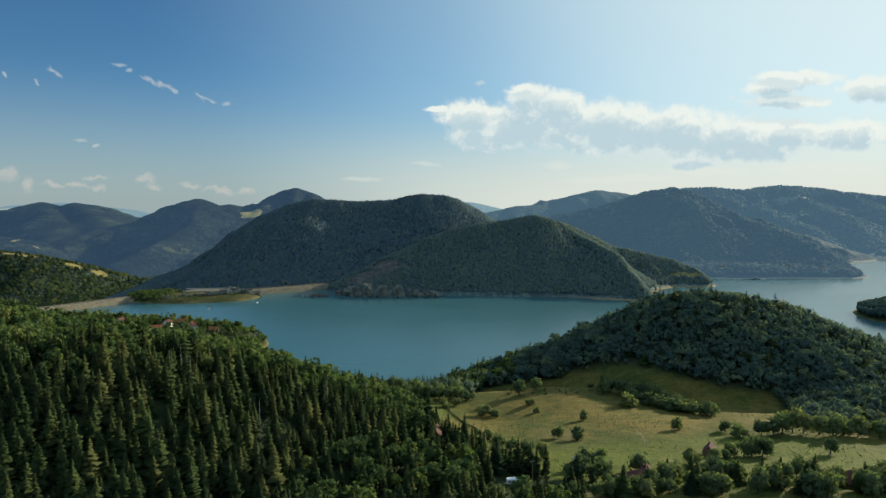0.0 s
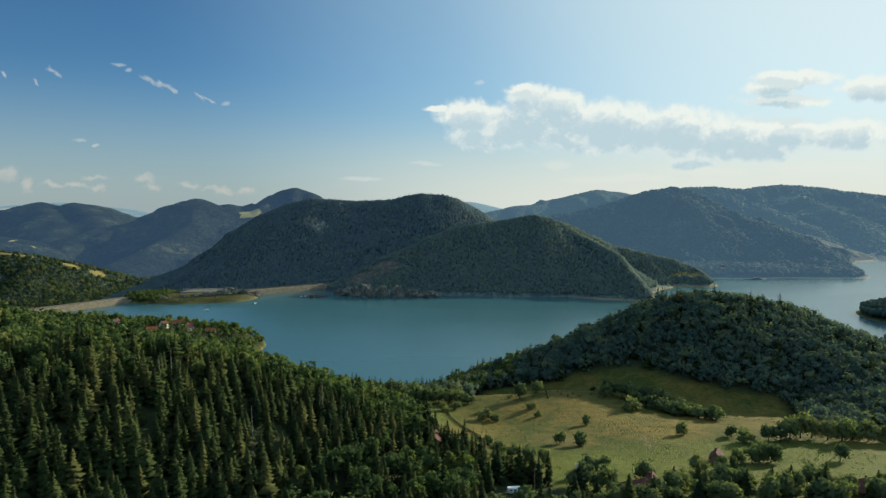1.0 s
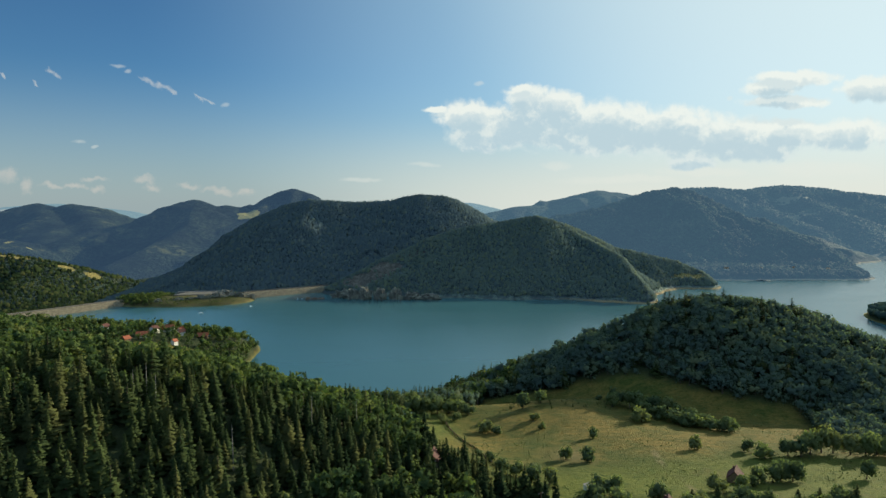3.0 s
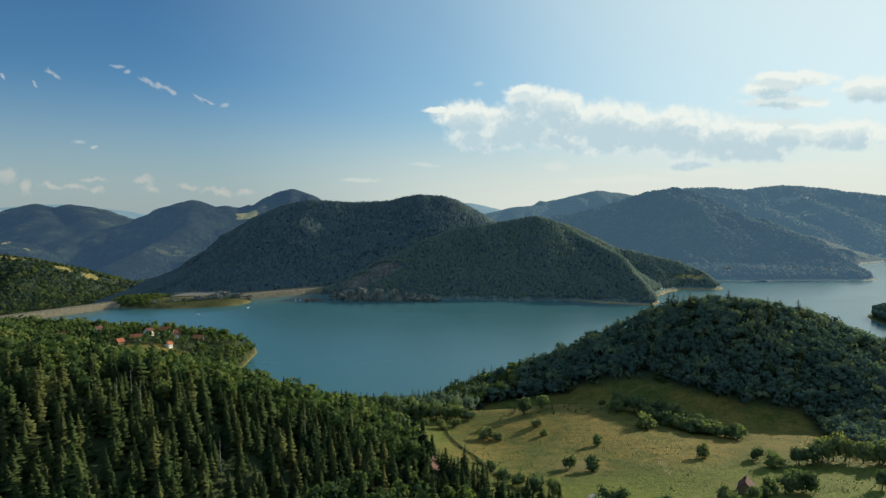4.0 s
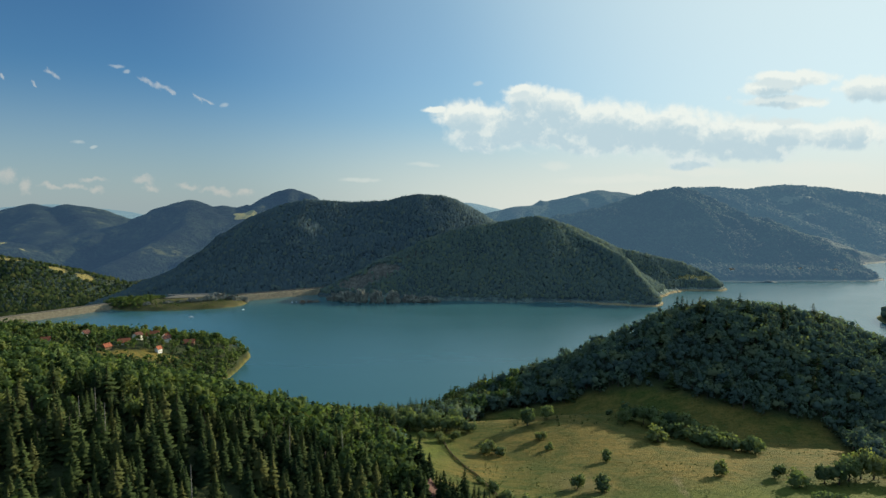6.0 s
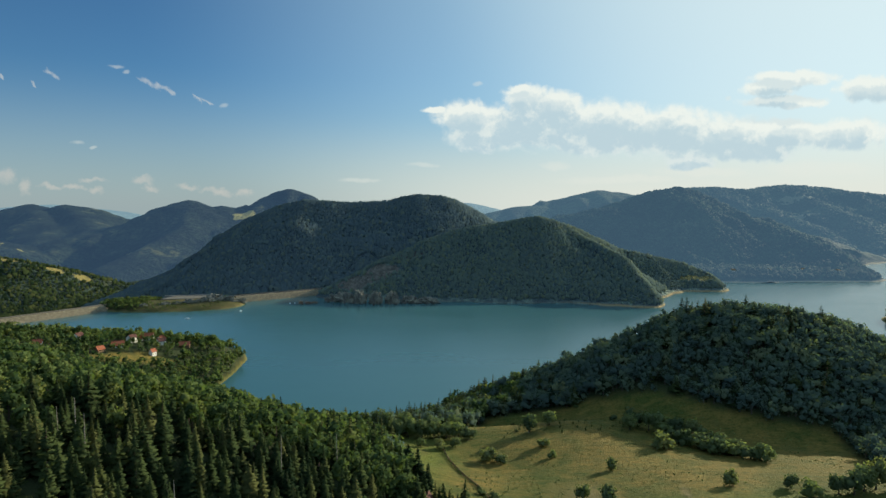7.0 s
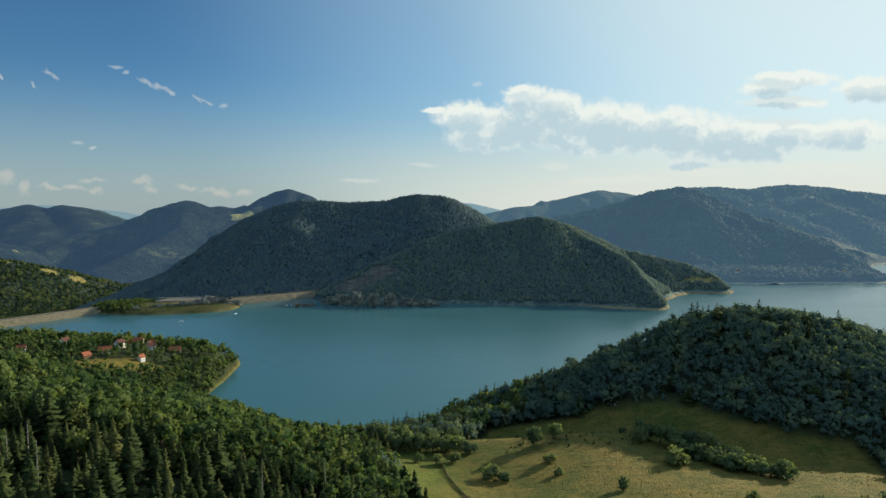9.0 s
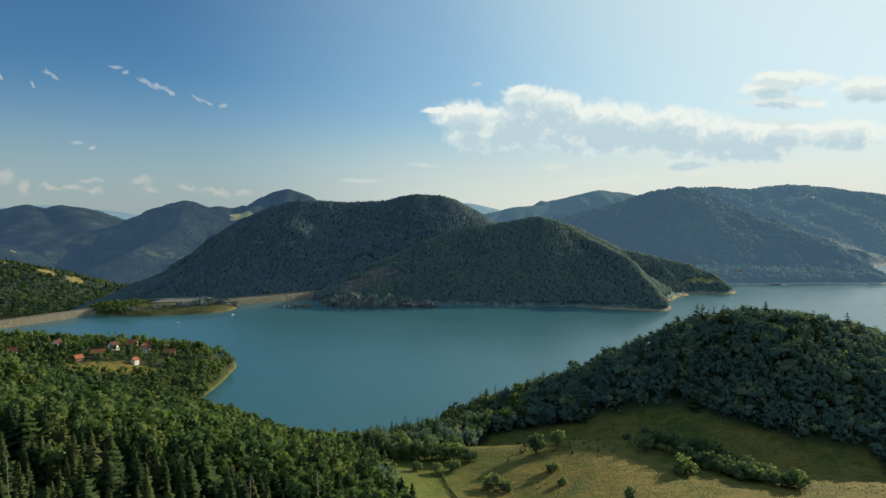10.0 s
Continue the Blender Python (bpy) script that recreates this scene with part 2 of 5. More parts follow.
def foliage(name, dark, light, warm, through=0.35):
    """Leaves: tone by tree ("tint"), by object and by spray; some light comes through."""
    m, n, out = material(name)
    at = n.add("ShaderNodeAttribute", attribute_name="tint").outputs["Fac"]
    ob = n.add("ShaderNodeObjectInfo").outputs["Random"]
    isl = n.add("ShaderNodeNewGeometry").outputs["Random Per Island"]
    v = n.math("FRACT", n.math("ADD", at, ob))
    tone = n.math("ADD", n.math("MULTIPLY", v, 0.78), n.math("MULTIPLY", isl, 0.22))
    c = n.mix(n.ramp(tone, 0.1, 0.9), (*dark, 1), (*light, 1))
    c = n.mix(n.ramp(n.math("FRACT", n.math("MULTIPLY", v, 7.31)), 0.72, 1.0), c, (*warm, 1))
    d = n.add("ShaderNodeBsdfDiffuse")
    t = n.add("ShaderNodeBsdfTranslucent")
    n.put(d, 0, c)
    n.put(t, 0, n.mix(1.0, c, (1.05, 1.15, 0.62, 1), "MULTIPLY"))
    mx = n.add("ShaderNodeMixShader")
    n.put(mx, 0, through)
    n.t.links.new(d.outputs[0], mx.inputs[1])
    n.t.links.new(t.outputs[0], mx.inputs[2])
    n.t.links.new(mx.outputs[0], out.inputs[0])
    return m


def grass_material():
    """Mown hillside: dry straw and green in patches, soil under the woods, a gravelly rim at the water."""
    m, n, out = material("hill_grass")
    p = n.add("ShaderNodeNewGeometry").outputs["Position"]
    wood = n.add("ShaderNodeAttribute", attribute_name="wood").outputs["Fac"]
    track = n.add("ShaderNodeAttribute", attribute_name="track").outputs["Fac"]
    lush = n.add("ShaderNodeAttribute", attribute_name="lush").outputs["Fac"]
    big, mid, fine = n.noise(p, 0.018, 4), n.noise(p, 0.11, 4), n.noise(p, 0.9, 4, 0.7)
    streak = n.noise(n.vmath("MULTIPLY", p, (0.05, 0.35, 0.2)), 1.0, 4, 0.6)
    f = n.math("ADD", n.math("MULTIPLY", big, 0.45), n.math("ADD", n.math("MULTIPLY", mid, 0.3), n.math("MULTIPLY", streak, 0.25)))
    f = n.math("SUBTRACT", f, n.math("MULTIPLY", lush, 0.16))
    c = n.mix(n.ramp(f, 0.38, 0.60), (0.070, 0.082, 0.018, 1), (0.184, 0.130, 0.034, 1))
    c = n.mix(n.math("MULTIPLY", n.ramp(lush, 0.1, 0.9), n.ramp(mid, 0.3, 0.6, 0.5, 0.9)), c, (0.128, 0.138, 0.027, 1))
    c = n.mix(n.ramp(fine, 0.45, 0.70), c, n.mix(1.0, c, (0.60, 0.66, 0.55, 1), "MULTIPLY"))
    c = n.mix(n.ramp(n.noise(p, 0.35, 4, 0.7), 0.52, 0.66), c, n.mix(1.0, c, (0.62, 0.72, 0.66, 1), "MULTIPLY"))
    tuft = n.noise(n.vmath("MULTIPLY", p, (0.22, 0.55, 0.5)), 1.0, 5, 0.75)
    c = n.mix(n.ramp(tuft, 0.50, 0.62, 0.0, 0.8), c, n.mix(1.0, c, (0.60, 0.78, 0.75, 1), "MULTIPLY"))
    c = n.mix(n.ramp(n.noise(p, 0.06, 5, 0.7), 0.53, 0.66, 0.0, 0.7), c, (0.098, 0.092, 0.026, 1))
    c = n.mix(n.math("MULTIPLY", track, 0.6), c, (0.22, 0.170, 0.095, 1))
    soil = n.mix(fine, (0.022, 0.032, 0.014, 1), (0.042, 0.052, 0.022, 1))
    c = n.mix(wood, c, soil)
    z = n.add("ShaderNodeSeparateXYZ")
    n.put(z, 0, p)
    rim = n.math("MULTIPLY", n.ramp(n.math("ADD", z.outputs[2], n.math("MULTIPLY", mid, 1.5)), 2.3, 1.3), n.math("SUBTRACT", 1.0, wood))
    c = n.mix(rim, c, n.mix(fine, (0.085, 0.100, 0.030, 1), (0.17, 0.155, 0.060, 1)))
    principled(n, out, c, 0.9, 0, n.math("ADD", fine, tuft), 0.9, 0.7, 0.1)
    return m


def slope_material(name, dark, light, field, haze_glow=None, beach=0.0):
    """Wooded mountainside seen from afar: mottled crowns, with clearings and bare scree where "field" and "rock" say so."""
    m, n, out = material(name)
    p = n.add("ShaderNodeNewGeometry").outputs["Position"]
    fld = n.add("ShaderNodeAttribute", attribute_name="field").outputs["Fac"]
    rock = n.add("ShaderNodeAttribute", attribute_name="rock").outputs["Fac"]
    big, mid, fine = n.noise(p, 0.006, 4), n.noise(p, 0.025, 5, 0.65), n.noise(p, 0.11, 3, 0.7)
    tone = n.math("ADD", n.math("MULTIPLY", big, 0.5), n.math("ADD", n.math("MULTIPLY", mid, 0.3), n.math("MULTIPLY", fine, 0.2)))
    crowns = n.noise(p, 0.07, 4, 0.75)
    c = n.mix(n.ramp(tone, 0.40, 0.60), (*[0.65 * q for q in dark], 1), (*light, 1))
    c = n.mix(n.ramp(crowns, 0.42, 0.60), n.mix(1.0, c, (0.55, 0.58, 0.66, 1), "MULTIPLY"), n.mix(1.0, c, (1.2, 1.2, 1.1, 1), "MULTIPLY"))
    c = n.mix(n.math("MULTIPLY", n.ramp(big, 0.56, 0.66), n.ramp(mid, 0.45, 0.55, 0.0, 0.7)), c, (*[0.75 * a + 0.25 * b for a, b in zip(light, field)], 1))
    c = n.mix(n.ramp(n.math("ADD", fld, n.math("MULTIPLY", n.math("SUBTRACT", mid, 0.5), 2.2)), 0.55, 0.75), c, (*field, 1))
    stone = n.mix(n.ramp(fine, 0.35, 0.7), (0.080, 0.078, 0.070, 1), (0.165, 0.155, 0.135, 1))
    c = n.mix(n.ramp(n.math("ADD", rock, n.math("MULTIPLY", n.math("SUBTRACT", mid, 0.5), 2.0)), 0.45, 0.7), c, stone)
    z = n.add("ShaderNodeSeparateXYZ")
    n.put(z, 0, p)
    rim = n.ramp(n.math("ADD", z.outputs[2], n.math("MULTIPLY", mid, 3.0)), 4.6, 3.0)
    rim = n.math("MULTIPLY", n.math("MULTIPLY", rim, n.ramp(z.outputs[2], -6.0, -4.0)), n.math("MULTIPLY", n.ramp(z.outputs[0], 180.0, 300.0, 0.1, 1.0), beach))
    c = n.mix(rim, c, (0.27, 0.215, 0.12, 1))
    b = principled(n, out, c, 0.95, 0, n.math("ADD", n.math("MULTIPLY", crowns, 1.2), mid), 0.9, 9.0, 0.05)
    # haze put in as a faint glow of the slope itself
    if haze_glow:
        n.put(b, "Emission Color", (*haze_glow, 1))
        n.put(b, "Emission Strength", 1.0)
    return m


def water_material():
    m, n, out = material("lake_water")
    p = n.add("ShaderNodeNewGeometry").outputs["Position"]
    ripple = n.noise(n.vmath("MULTIPLY", p, (0.5, 0.9, 1)), 1.0, 3)
    gust = n.noise(n.vmath("MULTIPLY", p, (0.006, 0.016, 1)), 1.0, 4)
    b = principled(n, out, n.mix(gust, (0.036, 0.100, 0.118, 1), (0.042, 0.114, 0.132, 1)), 0.1, 0, ripple, 0.03, 0.2, 0.5)
    n.put(b, "Roughness", n.ramp(gust, 0.2, 0.8, 0.19, 0.25))
    n.put(b, "IOR", 1.333)
    return m


M_GRASS = grass_material()
M_WATER = water_material()
# needle colour darkened to stand in for deep shade on the near slope
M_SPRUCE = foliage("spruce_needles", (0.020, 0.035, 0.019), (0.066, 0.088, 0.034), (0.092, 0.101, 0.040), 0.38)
M_LEAF = foliage("broad_leaves", (0.046, 0.076, 0.036), (0.102, 0.138, 0.050), (0.132, 0.152, 0.054), 0.42)
# blue haze is mixed into this leaf colour of the round hill's wood
M_HAZED_WOOD = foliage("hazed_wood_leaves", (0.078, 0.116, 0.106), (0.124, 0.168, 0.118), (0.164, 0.192, 0.112), 0.44)
# leaf colour lightened to stand in for the haze on the sunward side
M_BUSH = foliage("hedge_leaves", (0.092, 0.124, 0.068), (0.166, 0.200, 0.088), (0.190, 0.206, 0.092), 0.48)
# haze painted into the next two leaf colours: paler and bluer with distance
M_HAZED_LEAF = foliage("hazed_leaves", (0.112, 0.158, 0.172), (0.160, 0.210, 0.180), (0.198, 0.234, 0.162), 0.46)
M_HAZED_PINE = foliage("hazed_pine_needles", (0.114, 0.160, 0.192), (0.152, 0.204, 0.214), (0.178, 0.218, 0.188), 0.46)
M_BARK = plain("bark", (0.040, 0.031, 0.024), (0.085, 0.068, 0.052), 3.0, 0.9)
M_DEAD = plain("dead_wood", (0.16, 0.145, 0.125), (0.26, 0.24, 0.21), 2.0, 0.9)
# the next two slopes have the same haze mixed into their base colour
M_HAZED_HEADLAND = slope_material("hazed_headland_slope", (0.114, 0.160, 0.174), (0.156, 0.204, 0.182), (0.22, 0.19, 0.08), None, 1.0)
M_HAZED_PINE_SLOPE = slope_material("hazed_pine_slope", (0.108, 0.152, 0.180), (0.140, 0.188, 0.194), (0.22, 0.19, 0.08))
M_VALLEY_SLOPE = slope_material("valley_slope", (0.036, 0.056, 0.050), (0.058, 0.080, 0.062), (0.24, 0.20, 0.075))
# the next four put distance haze into the slope as bluish emission
M_FAR_SHORE_HAZE = slope_material("far_shore_haze_slope", (0.013, 0.024, 0.016), (0.028, 0.044, 0.024), (0.08, 0.08, 0.04), (0.020, 0.035, 0.052), 0.7)
M_DISTANCE_HAZE = slope_material("distant_haze_slope", (0.011, 0.018, 0.014), (0.022, 0.031, 0.020), (0.24, 0.21, 0.07), (0.0115, 0.0205, 0.036))
M_PALE_HAZE = slope_material("pale_haze_slope", (0.012, 0.022, 0.015), (0.026, 0.040, 0.020), (0.08, 0.08, 0.045), (0.026, 0.045, 0.065))
M_HORIZON_HAZE = slope_material("horizon_haze_slope", (0.030, 0.050, 0.045), (0.045, 0.065, 0.050), (0.10, 0.10, 0.08), (0.078, 0.112, 0.138))
M_ROOF = plain("red_roof_tiles", (0.25, 0.068, 0.034), (0.36, 0.12, 0.06), 1.2, 0.8)
M_DARK_ROOF = plain("old_brown_roof", (0.070, 0.028, 0.024), (0.125, 0.052, 0.040), 1.2, 0.85)
M_WALL = plain("whitewash", (0.62, 0.60, 0.55), (0.78, 0.76, 0.71), 0.7, 0.9)
M_TIMBER = plain("weathered_timber", (0.13, 0.085, 0.05), (0.25, 0.17, 0.10), 2.5, 0.85)
M_GLASS = plain("window_glass", (0.02, 0.025, 0.03), (0.03, 0.035, 0.04), 2, 0.08, 0, 0.0, 0.01, 0.5)
M_ROCK = plain("pale_rock", (0.085, 0.085, 0.078), (0.27, 0.255, 0.20), 0.12, 0.95, 0, 0.8, 0.8)
M_RIPRAP = plain("dam_stone", (0.118, 0.102, 0.070), (0.205, 0.178, 0.124), 0.25, 0.95, 0, 0.9, 0.6)
M_GRAVEL = plain("pale_gravel", (0.10, 0.092, 0.076), (0.16, 0.145, 0.118), 0.2, 0.95)
M_ROAD = plain("asphalt_road", (0.17, 0.165, 0.155), (0.24, 0.23, 0.215), 0.5, 0.9)
M_WHITE = plain("white_coachwork", (0.75, 0.76, 0.77), (0.82, 0.82, 0.82), 0.6, 0.35, 0, 0.0, 0.01, 0.5)
M_RUBBER = plain("black_rubber", (0.02, 0.02, 0.02), (0.035, 0.035, 0.035), 3, 0.8)
M_STEEL = plain("rusty_steel", (0.10, 0.06, 0.04), (0.22, 0.15, 0.11), 0.8, 0.7, 0.3)

# ---- mesh helpers ----
def mesh_of(name, verts, tris, mats, index=None, normals=None, **attrs):
    """A mesh from arrays of vertices and triangles or quads; mats may be one or several, with an index a face."""
    verts, tris = np.asarray(verts, np.float32), np.asarray(tris, np.int32)
    k = tris.shape[1]
    me = bpy.data.meshes.new(name)
    me.vertices.add(len(verts))
    me.vertices.foreach_set("co", verts.ravel())
    me.loops.add(tris.size)
    me.loops.foreach_set("vertex_index", tris.ravel())
    me.polygons.add(len(tris))
    me.polygons.foreach_set("loop_start", np.arange(0, tris.size, k, dtype=np.int32))
    for m in mats if isinstance(mats, (list, tuple)) else [mats]:
        me.materials.append(m)
    if index is not None:
        me.polygons.foreach_set("material_index", np.asarray(index, np.int32))
    for key, val in attrs.items():
        me.attributes.new(key, "FLOAT", "POINT").data.foreach_set("value", np.asarray(val, np.float32).ravel())
    me.update(calc_edges=True)
    if normals is not None:
        me.normals_split_custom_set_from_vertices(np.asarray(normals, np.float32))
    return me


def smooth(me):
    me.polygons.foreach_set("use_smooth", np.ones(len(me.polygons), bool))
    return me


def grid_faces(nu, nv):
    i = (np.arange(nu - 1)[:, None] * nv + np.arange(nv - 1)[None]).ravel()
    return np.stack([i, i + nv, i + nv + 1, i + 1], 1)


# ---- the ground, one sheet from under the camera to the horizon ----
def in_wood(x, y):
    """Where the near woods stand: 1 inside, 0 on the open meadow."""
    edge = np.interp(y, [255, 275, 290, 300, 318, 337, 360, 395, 420, 450], [50, 34, 12, -3, -9, -12, -16, -28, -31, -32])
    left = step(6, -4, x - edge) * np.where(y < 560, 1, 0)
    rim = np.interp(x, [-60, 0, 20, 34, 53, 97, 138, 155, 171, 196, 222, 264, 300], [430, 446, 470, 497, 501, 496, 481, 466, 451, 437, 431, 424, 400])
    hill = step(-4, 4, y - rim)
    right = step(-6, 6, x - 222 - 0.15 * (y - 380)) * np.where(y > 352, 1, 0)
    near = step(262, 250, y - 0.03 * x) * np.where(x < 20, 1, 0)
    return np.clip(np.maximum.reduce([left, hill * np.where(x > -60, 1, 0), right, near]), 0, 1)


def in_village_field(x, y):
    along, across = 0.71 * (x + 279) + 0.71 * (y - 640), 0.71 * (y - 640) - 0.71 * (x + 279)
    return step(1.15, 0.85, (along / 43) ** 2 + (across / 12) ** 2)


def build_ground():
    front = np.radians(np.linspace(-47, 47, 330))
    rest = np.radians(np.linspace(50, 310, 70))
    ang = np.concatenate([front, rest, [front[0] + 2 * math.pi]])
    rad = np.concatenate([[2.0], np.geomspace(60, 1500, 260), np.geomspace(1560, 4950, 36)])
    a, r = np.meshgrid(ang, rad, indexing="ij")
    x, y = r * np.sin(a), r * np.cos(a)
    z = land(x, y)
    wood = np.maximum(in_wood(x, y), np.where((x < -60) & (y > 500), 1 - in_village_field(x, y), 0))
    wood = wood * step(0.3, 1.8, z + 1.0 * fbm(x, y, 20, 2, 5))
    wood = np.where((r > 1500) | (dam_side(x, y) > 12), 1, wood)
    lush = bell(x, y, 80, 280, 1, 60, 90, 30, 26) + bell(x, y, 170, 310, 0.7, 50, 60, 30, 25) + bell(x, y, -10, 390, 0.9, 22, 14, 40, 30)
    tx = 104 + 0.15 * (y - 295) + 3 * np.sin(y / 14.0)
    rut = np.exp(-(((np.abs(x - tx) - 0.7) / 0.4) ** 2)) * step(262, 275, y) * step(352, 338, y)
    rut = np.maximum(rut, np.exp(-(((y - 251 - 0.05 * (x - 30)) / 0.9) ** 2)) * step(10, 16, x) * step(46, 40, x))
    rut = np.maximum(rut, bell(x, y, 55, 243, 1, 5, 5, 4, 4) + 0.7 * bell(x, y, 66, 338, 1, 7, 6, 8, 8))
    sandy = bell(x, y, -440, 1105, 1, 60, 70, 34, 34) * step(-0.25, 0.35, fbm(x, y, 18, 3, 91)) + step(3.0, 1.2, z) * bell(x, y, -430, 1090, 1, 90, 110, 60, 60)
    rut = np.maximum(rut, np.clip(1.6 * sandy, 0, 1))
    wood = wood * (1 - 0.6 * bell(x, y, -425, 1105, 1, 60, 80, 60, 50))
    me = mesh_of("ground", np.stack([x, y, z], -1).reshape(-1, 3), grid_faces(len(ang), len(rad))[:, ::-1], M_GRASS,
                 wood=wood, track=rut, lush=lush)
    return tagged(new("ground", smooth(me)), "grassy and wooded hillsides sloping down to the lake", "ground", kind="structure")


def build_water():
    rim = [(-900, 560), (-900, 300), (1500, 300), (1500, 1900), (300, 1900), (-190, 1270), (-345, 1170), (-538, 1085), (-695, 862)]
    bm = bmesh.new()
    bm.faces.new([bm.verts.new((x, y, 0)) for x, y in rim])
    bmesh.ops.triangulate(bm, faces=bm.faces)
    bmesh.ops.recalc_face_normals(bm, faces=bm.faces)
    if bm.faces[0].normal.z < 0:
        bmesh.ops.reverse_faces(bm, faces=bm.faces)
    me = bpy.data.meshes.new("water")
    bm.to_mesh(me)
    me.materials.append(M_WATER)
    return tagged(new("water", me), "calm turquoise reservoir lake with faint ripples", "lake", kind="structure")


def build_mountain(name, label, height, box, res, mat, rough, spots=(), scree=(), category="mountain"):
    """A mountain over a rectangle of the plan; what lies far below the valley is left away. spots: clearings (x, y, rx, ry)."""
    x0, x1, y0, y1 = box
    x, y = np.meshgrid(np.arange(x0, x1 + res, res), np.arange(y0, y1 + res, res), indexing="ij")
    z = mountain_height(height, x, y, rough)
    field, rock = np.zeros_like(x), np.zeros_like(x)
    for cx, cy, rx, ry in spots:
        field = np.maximum(field, step(1.4, 0.6, np.hypot((x - cx) / rx, (y - cy) / ry)))
    for cx, cy, rx, ry in scree:
        rock = np.maximum(rock, step(1.4, 0.6, np.hypot((x - cx) / rx, (y - cy) / ry)))
    f = grid_faces(*x.shape)
    keep = z.ravel()[f].max(1) > -92
    me = mesh_of(name, np.stack([x, y, z], -1).reshape(-1, 3), f[keep], mat, field=field, rock=rock)
    return tagged(new(name, smooth(me)), label, category, kind="structure")


def mountain_height(height, x, y, rough):
    """A mountain's form with gullies and spurs worn into its flanks; the crest itself stays as planned."""
    z, drop = height(x, y)
    warp = 45 * fbm(x, y, 150, 2, 31)
    gully = np.abs(fbm(x + warp, 0.45 * y + 0.4 * warp, 150, 4, 21))
    worn = 0.8 * fbm(x, y, 260, 3, 11) + 2.0 * gully - 0.62
    return z + rough * (0.10 + 0.90 * step(2, 55, drop)) * worn + (1.2 if rough < 18 else 2.4) * np.abs(fbm(x, y, 17, 2, 43))


def massif(*ridges):
    """A mountain made of ridge lines. Each: its crest as points (x, y, height), and its slopes to the left, right, front and back.
    Gives height and the metres below the nearest crest."""

    def form(x, y):
        z, drop = np.full(np.shape(x), -400.0), np.zeros(np.shape(x))
        for crest, left, right, front, back, r in ridges:
            top, low = np.full(np.shape(x), -400.0), np.zeros(np.shape(x))
            for (x0, y0, h0), (x1, y1, h1) in zip(crest, crest[1:]):
                dx, dy = x1 - x0, y1 - y0
                t = np.clip(((x - x0) * dx + (y - y0) * dy) / (dx * dx + dy * dy), 0, 1)
                ex, ey = x - x0 - t * dx, y - y0 - t * dy
                d = np.hypot(ex * np.where(ex < 0, left, right), ey * np.where(ey < 0, front, back))
                d = np.sqrt(d * d + 0.2 * r * r) - 0.45 * r
                one = h0 + (h1 - h0) * t - d
                low = np.where(one > top, d, low)
                top = np.maximum(one, top)
            drop = np.where(top > z, low, drop)
            z = smax(z, top, 12)
        return z, drop

    return form


hill_pines = massif(
    ([(-657, 1480, -22), (-573, 1540, 44), (-516, 1570, 92), (-453, 1590, 130), (-389, 1610, 158), (-328, 1620, 171), (-225, 1630, 164), (-135, 1640, 167),
      (-97, 1645, 178), (-54, 1650, 184), (-8, 1655, 181), (31, 1670, 158), (104, 1720, 121), (198, 1760, 80)], 1.2, 0.5, 0.50, 0.5, 30),
    ([(-359, 1600, 160), (-401, 1500, 106), (-416, 1380, 48), (-411, 1270, 2)], 0.75, 0.34, 0.5, 0.4, 22),
    ([(-264, 1610, 160), (-203, 1520, 106), (-162, 1440, 67), (-129, 1340, 40)], 0.42, 0.62, 0.5, 0.4, 22),
    ([(-50, 1640, 177), (-68, 1560, 113), (-83, 1480, 71)], 0.55, 0.5, 0.5, 0.4, 22))

hill_quarry = massif(
    ([(-198, 1225, 13), (-165, 1240, 28), (-110, 1275, 55), (-67, 1300, 73), (-23, 1325, 93), (29, 1350, 108), (82, 1365, 117), (118, 1375, 122), (167, 1385, 131),
      (203, 1390, 136), (233, 1390, 129), (260, 1375, 112), (304, 1310, 87), (333, 1230, 66), (341, 1160, 39), (335, 1105, 9)], 0.8, 1.3, 0.56, 0.5, 34),
    ([(70, 1360, 111), (122, 1290, 74), (179, 1220, 38), (205, 1150, 4)], 0.50, 0.40, 0.5, 0.4, 34),
    ([(243, 1380, 120), (261, 1290, 74), (271, 1190, 32), (275, 1115, 4)], 0.50, 0.45, 0.5, 0.4, 34),
    ([(345, 1430, 72), (435, 1400, 54), (497, 1370, 40), (528, 1330, 25), (541, 1300, 10), (548, 1282, -1)], 0.4, 1.0, 0.38, 0.4, 18))

hill_across = massif(
    ([(328, 2100, 102), (485, 2150, 130), (603, 2170, 152), (675, 2160, 175), (727, 2150, 201), (779, 2140, 210), (812, 2120, 200), (848, 2080, 180), (884, 1960, 136),
      (920, 1860, 102), (947, 1760, 84), (953, 1640, 57), (961, 1560, 30), (949, 1480, 16), (940, 1430, 3), (932, 1405, -6)], 0.32, 1.2, 0.36, 0.4, 26),
    ([(753, 2120, 200), (653, 1980, 131), (537, 1820, 63), (458, 1700, 25)], 0.46, 0.36, 0.4, 0.4, 26),
    ([(785, 2130, 200), (800, 1960, 123), (773, 1780, 57), (718, 1560, 9)], 0.50, 0.36, 0.4, 0.4, 26),
    ([(909, 1870, 100), (871, 1700, 54), (804, 1520, 13)], 0.50, 0.34, 0.4, 0.4, 22),
    ([(560, 1460, 12), (700, 1445, 16), (905, 1440, 12)], 0.12, 0.3, 0.30, 0.02, 16))

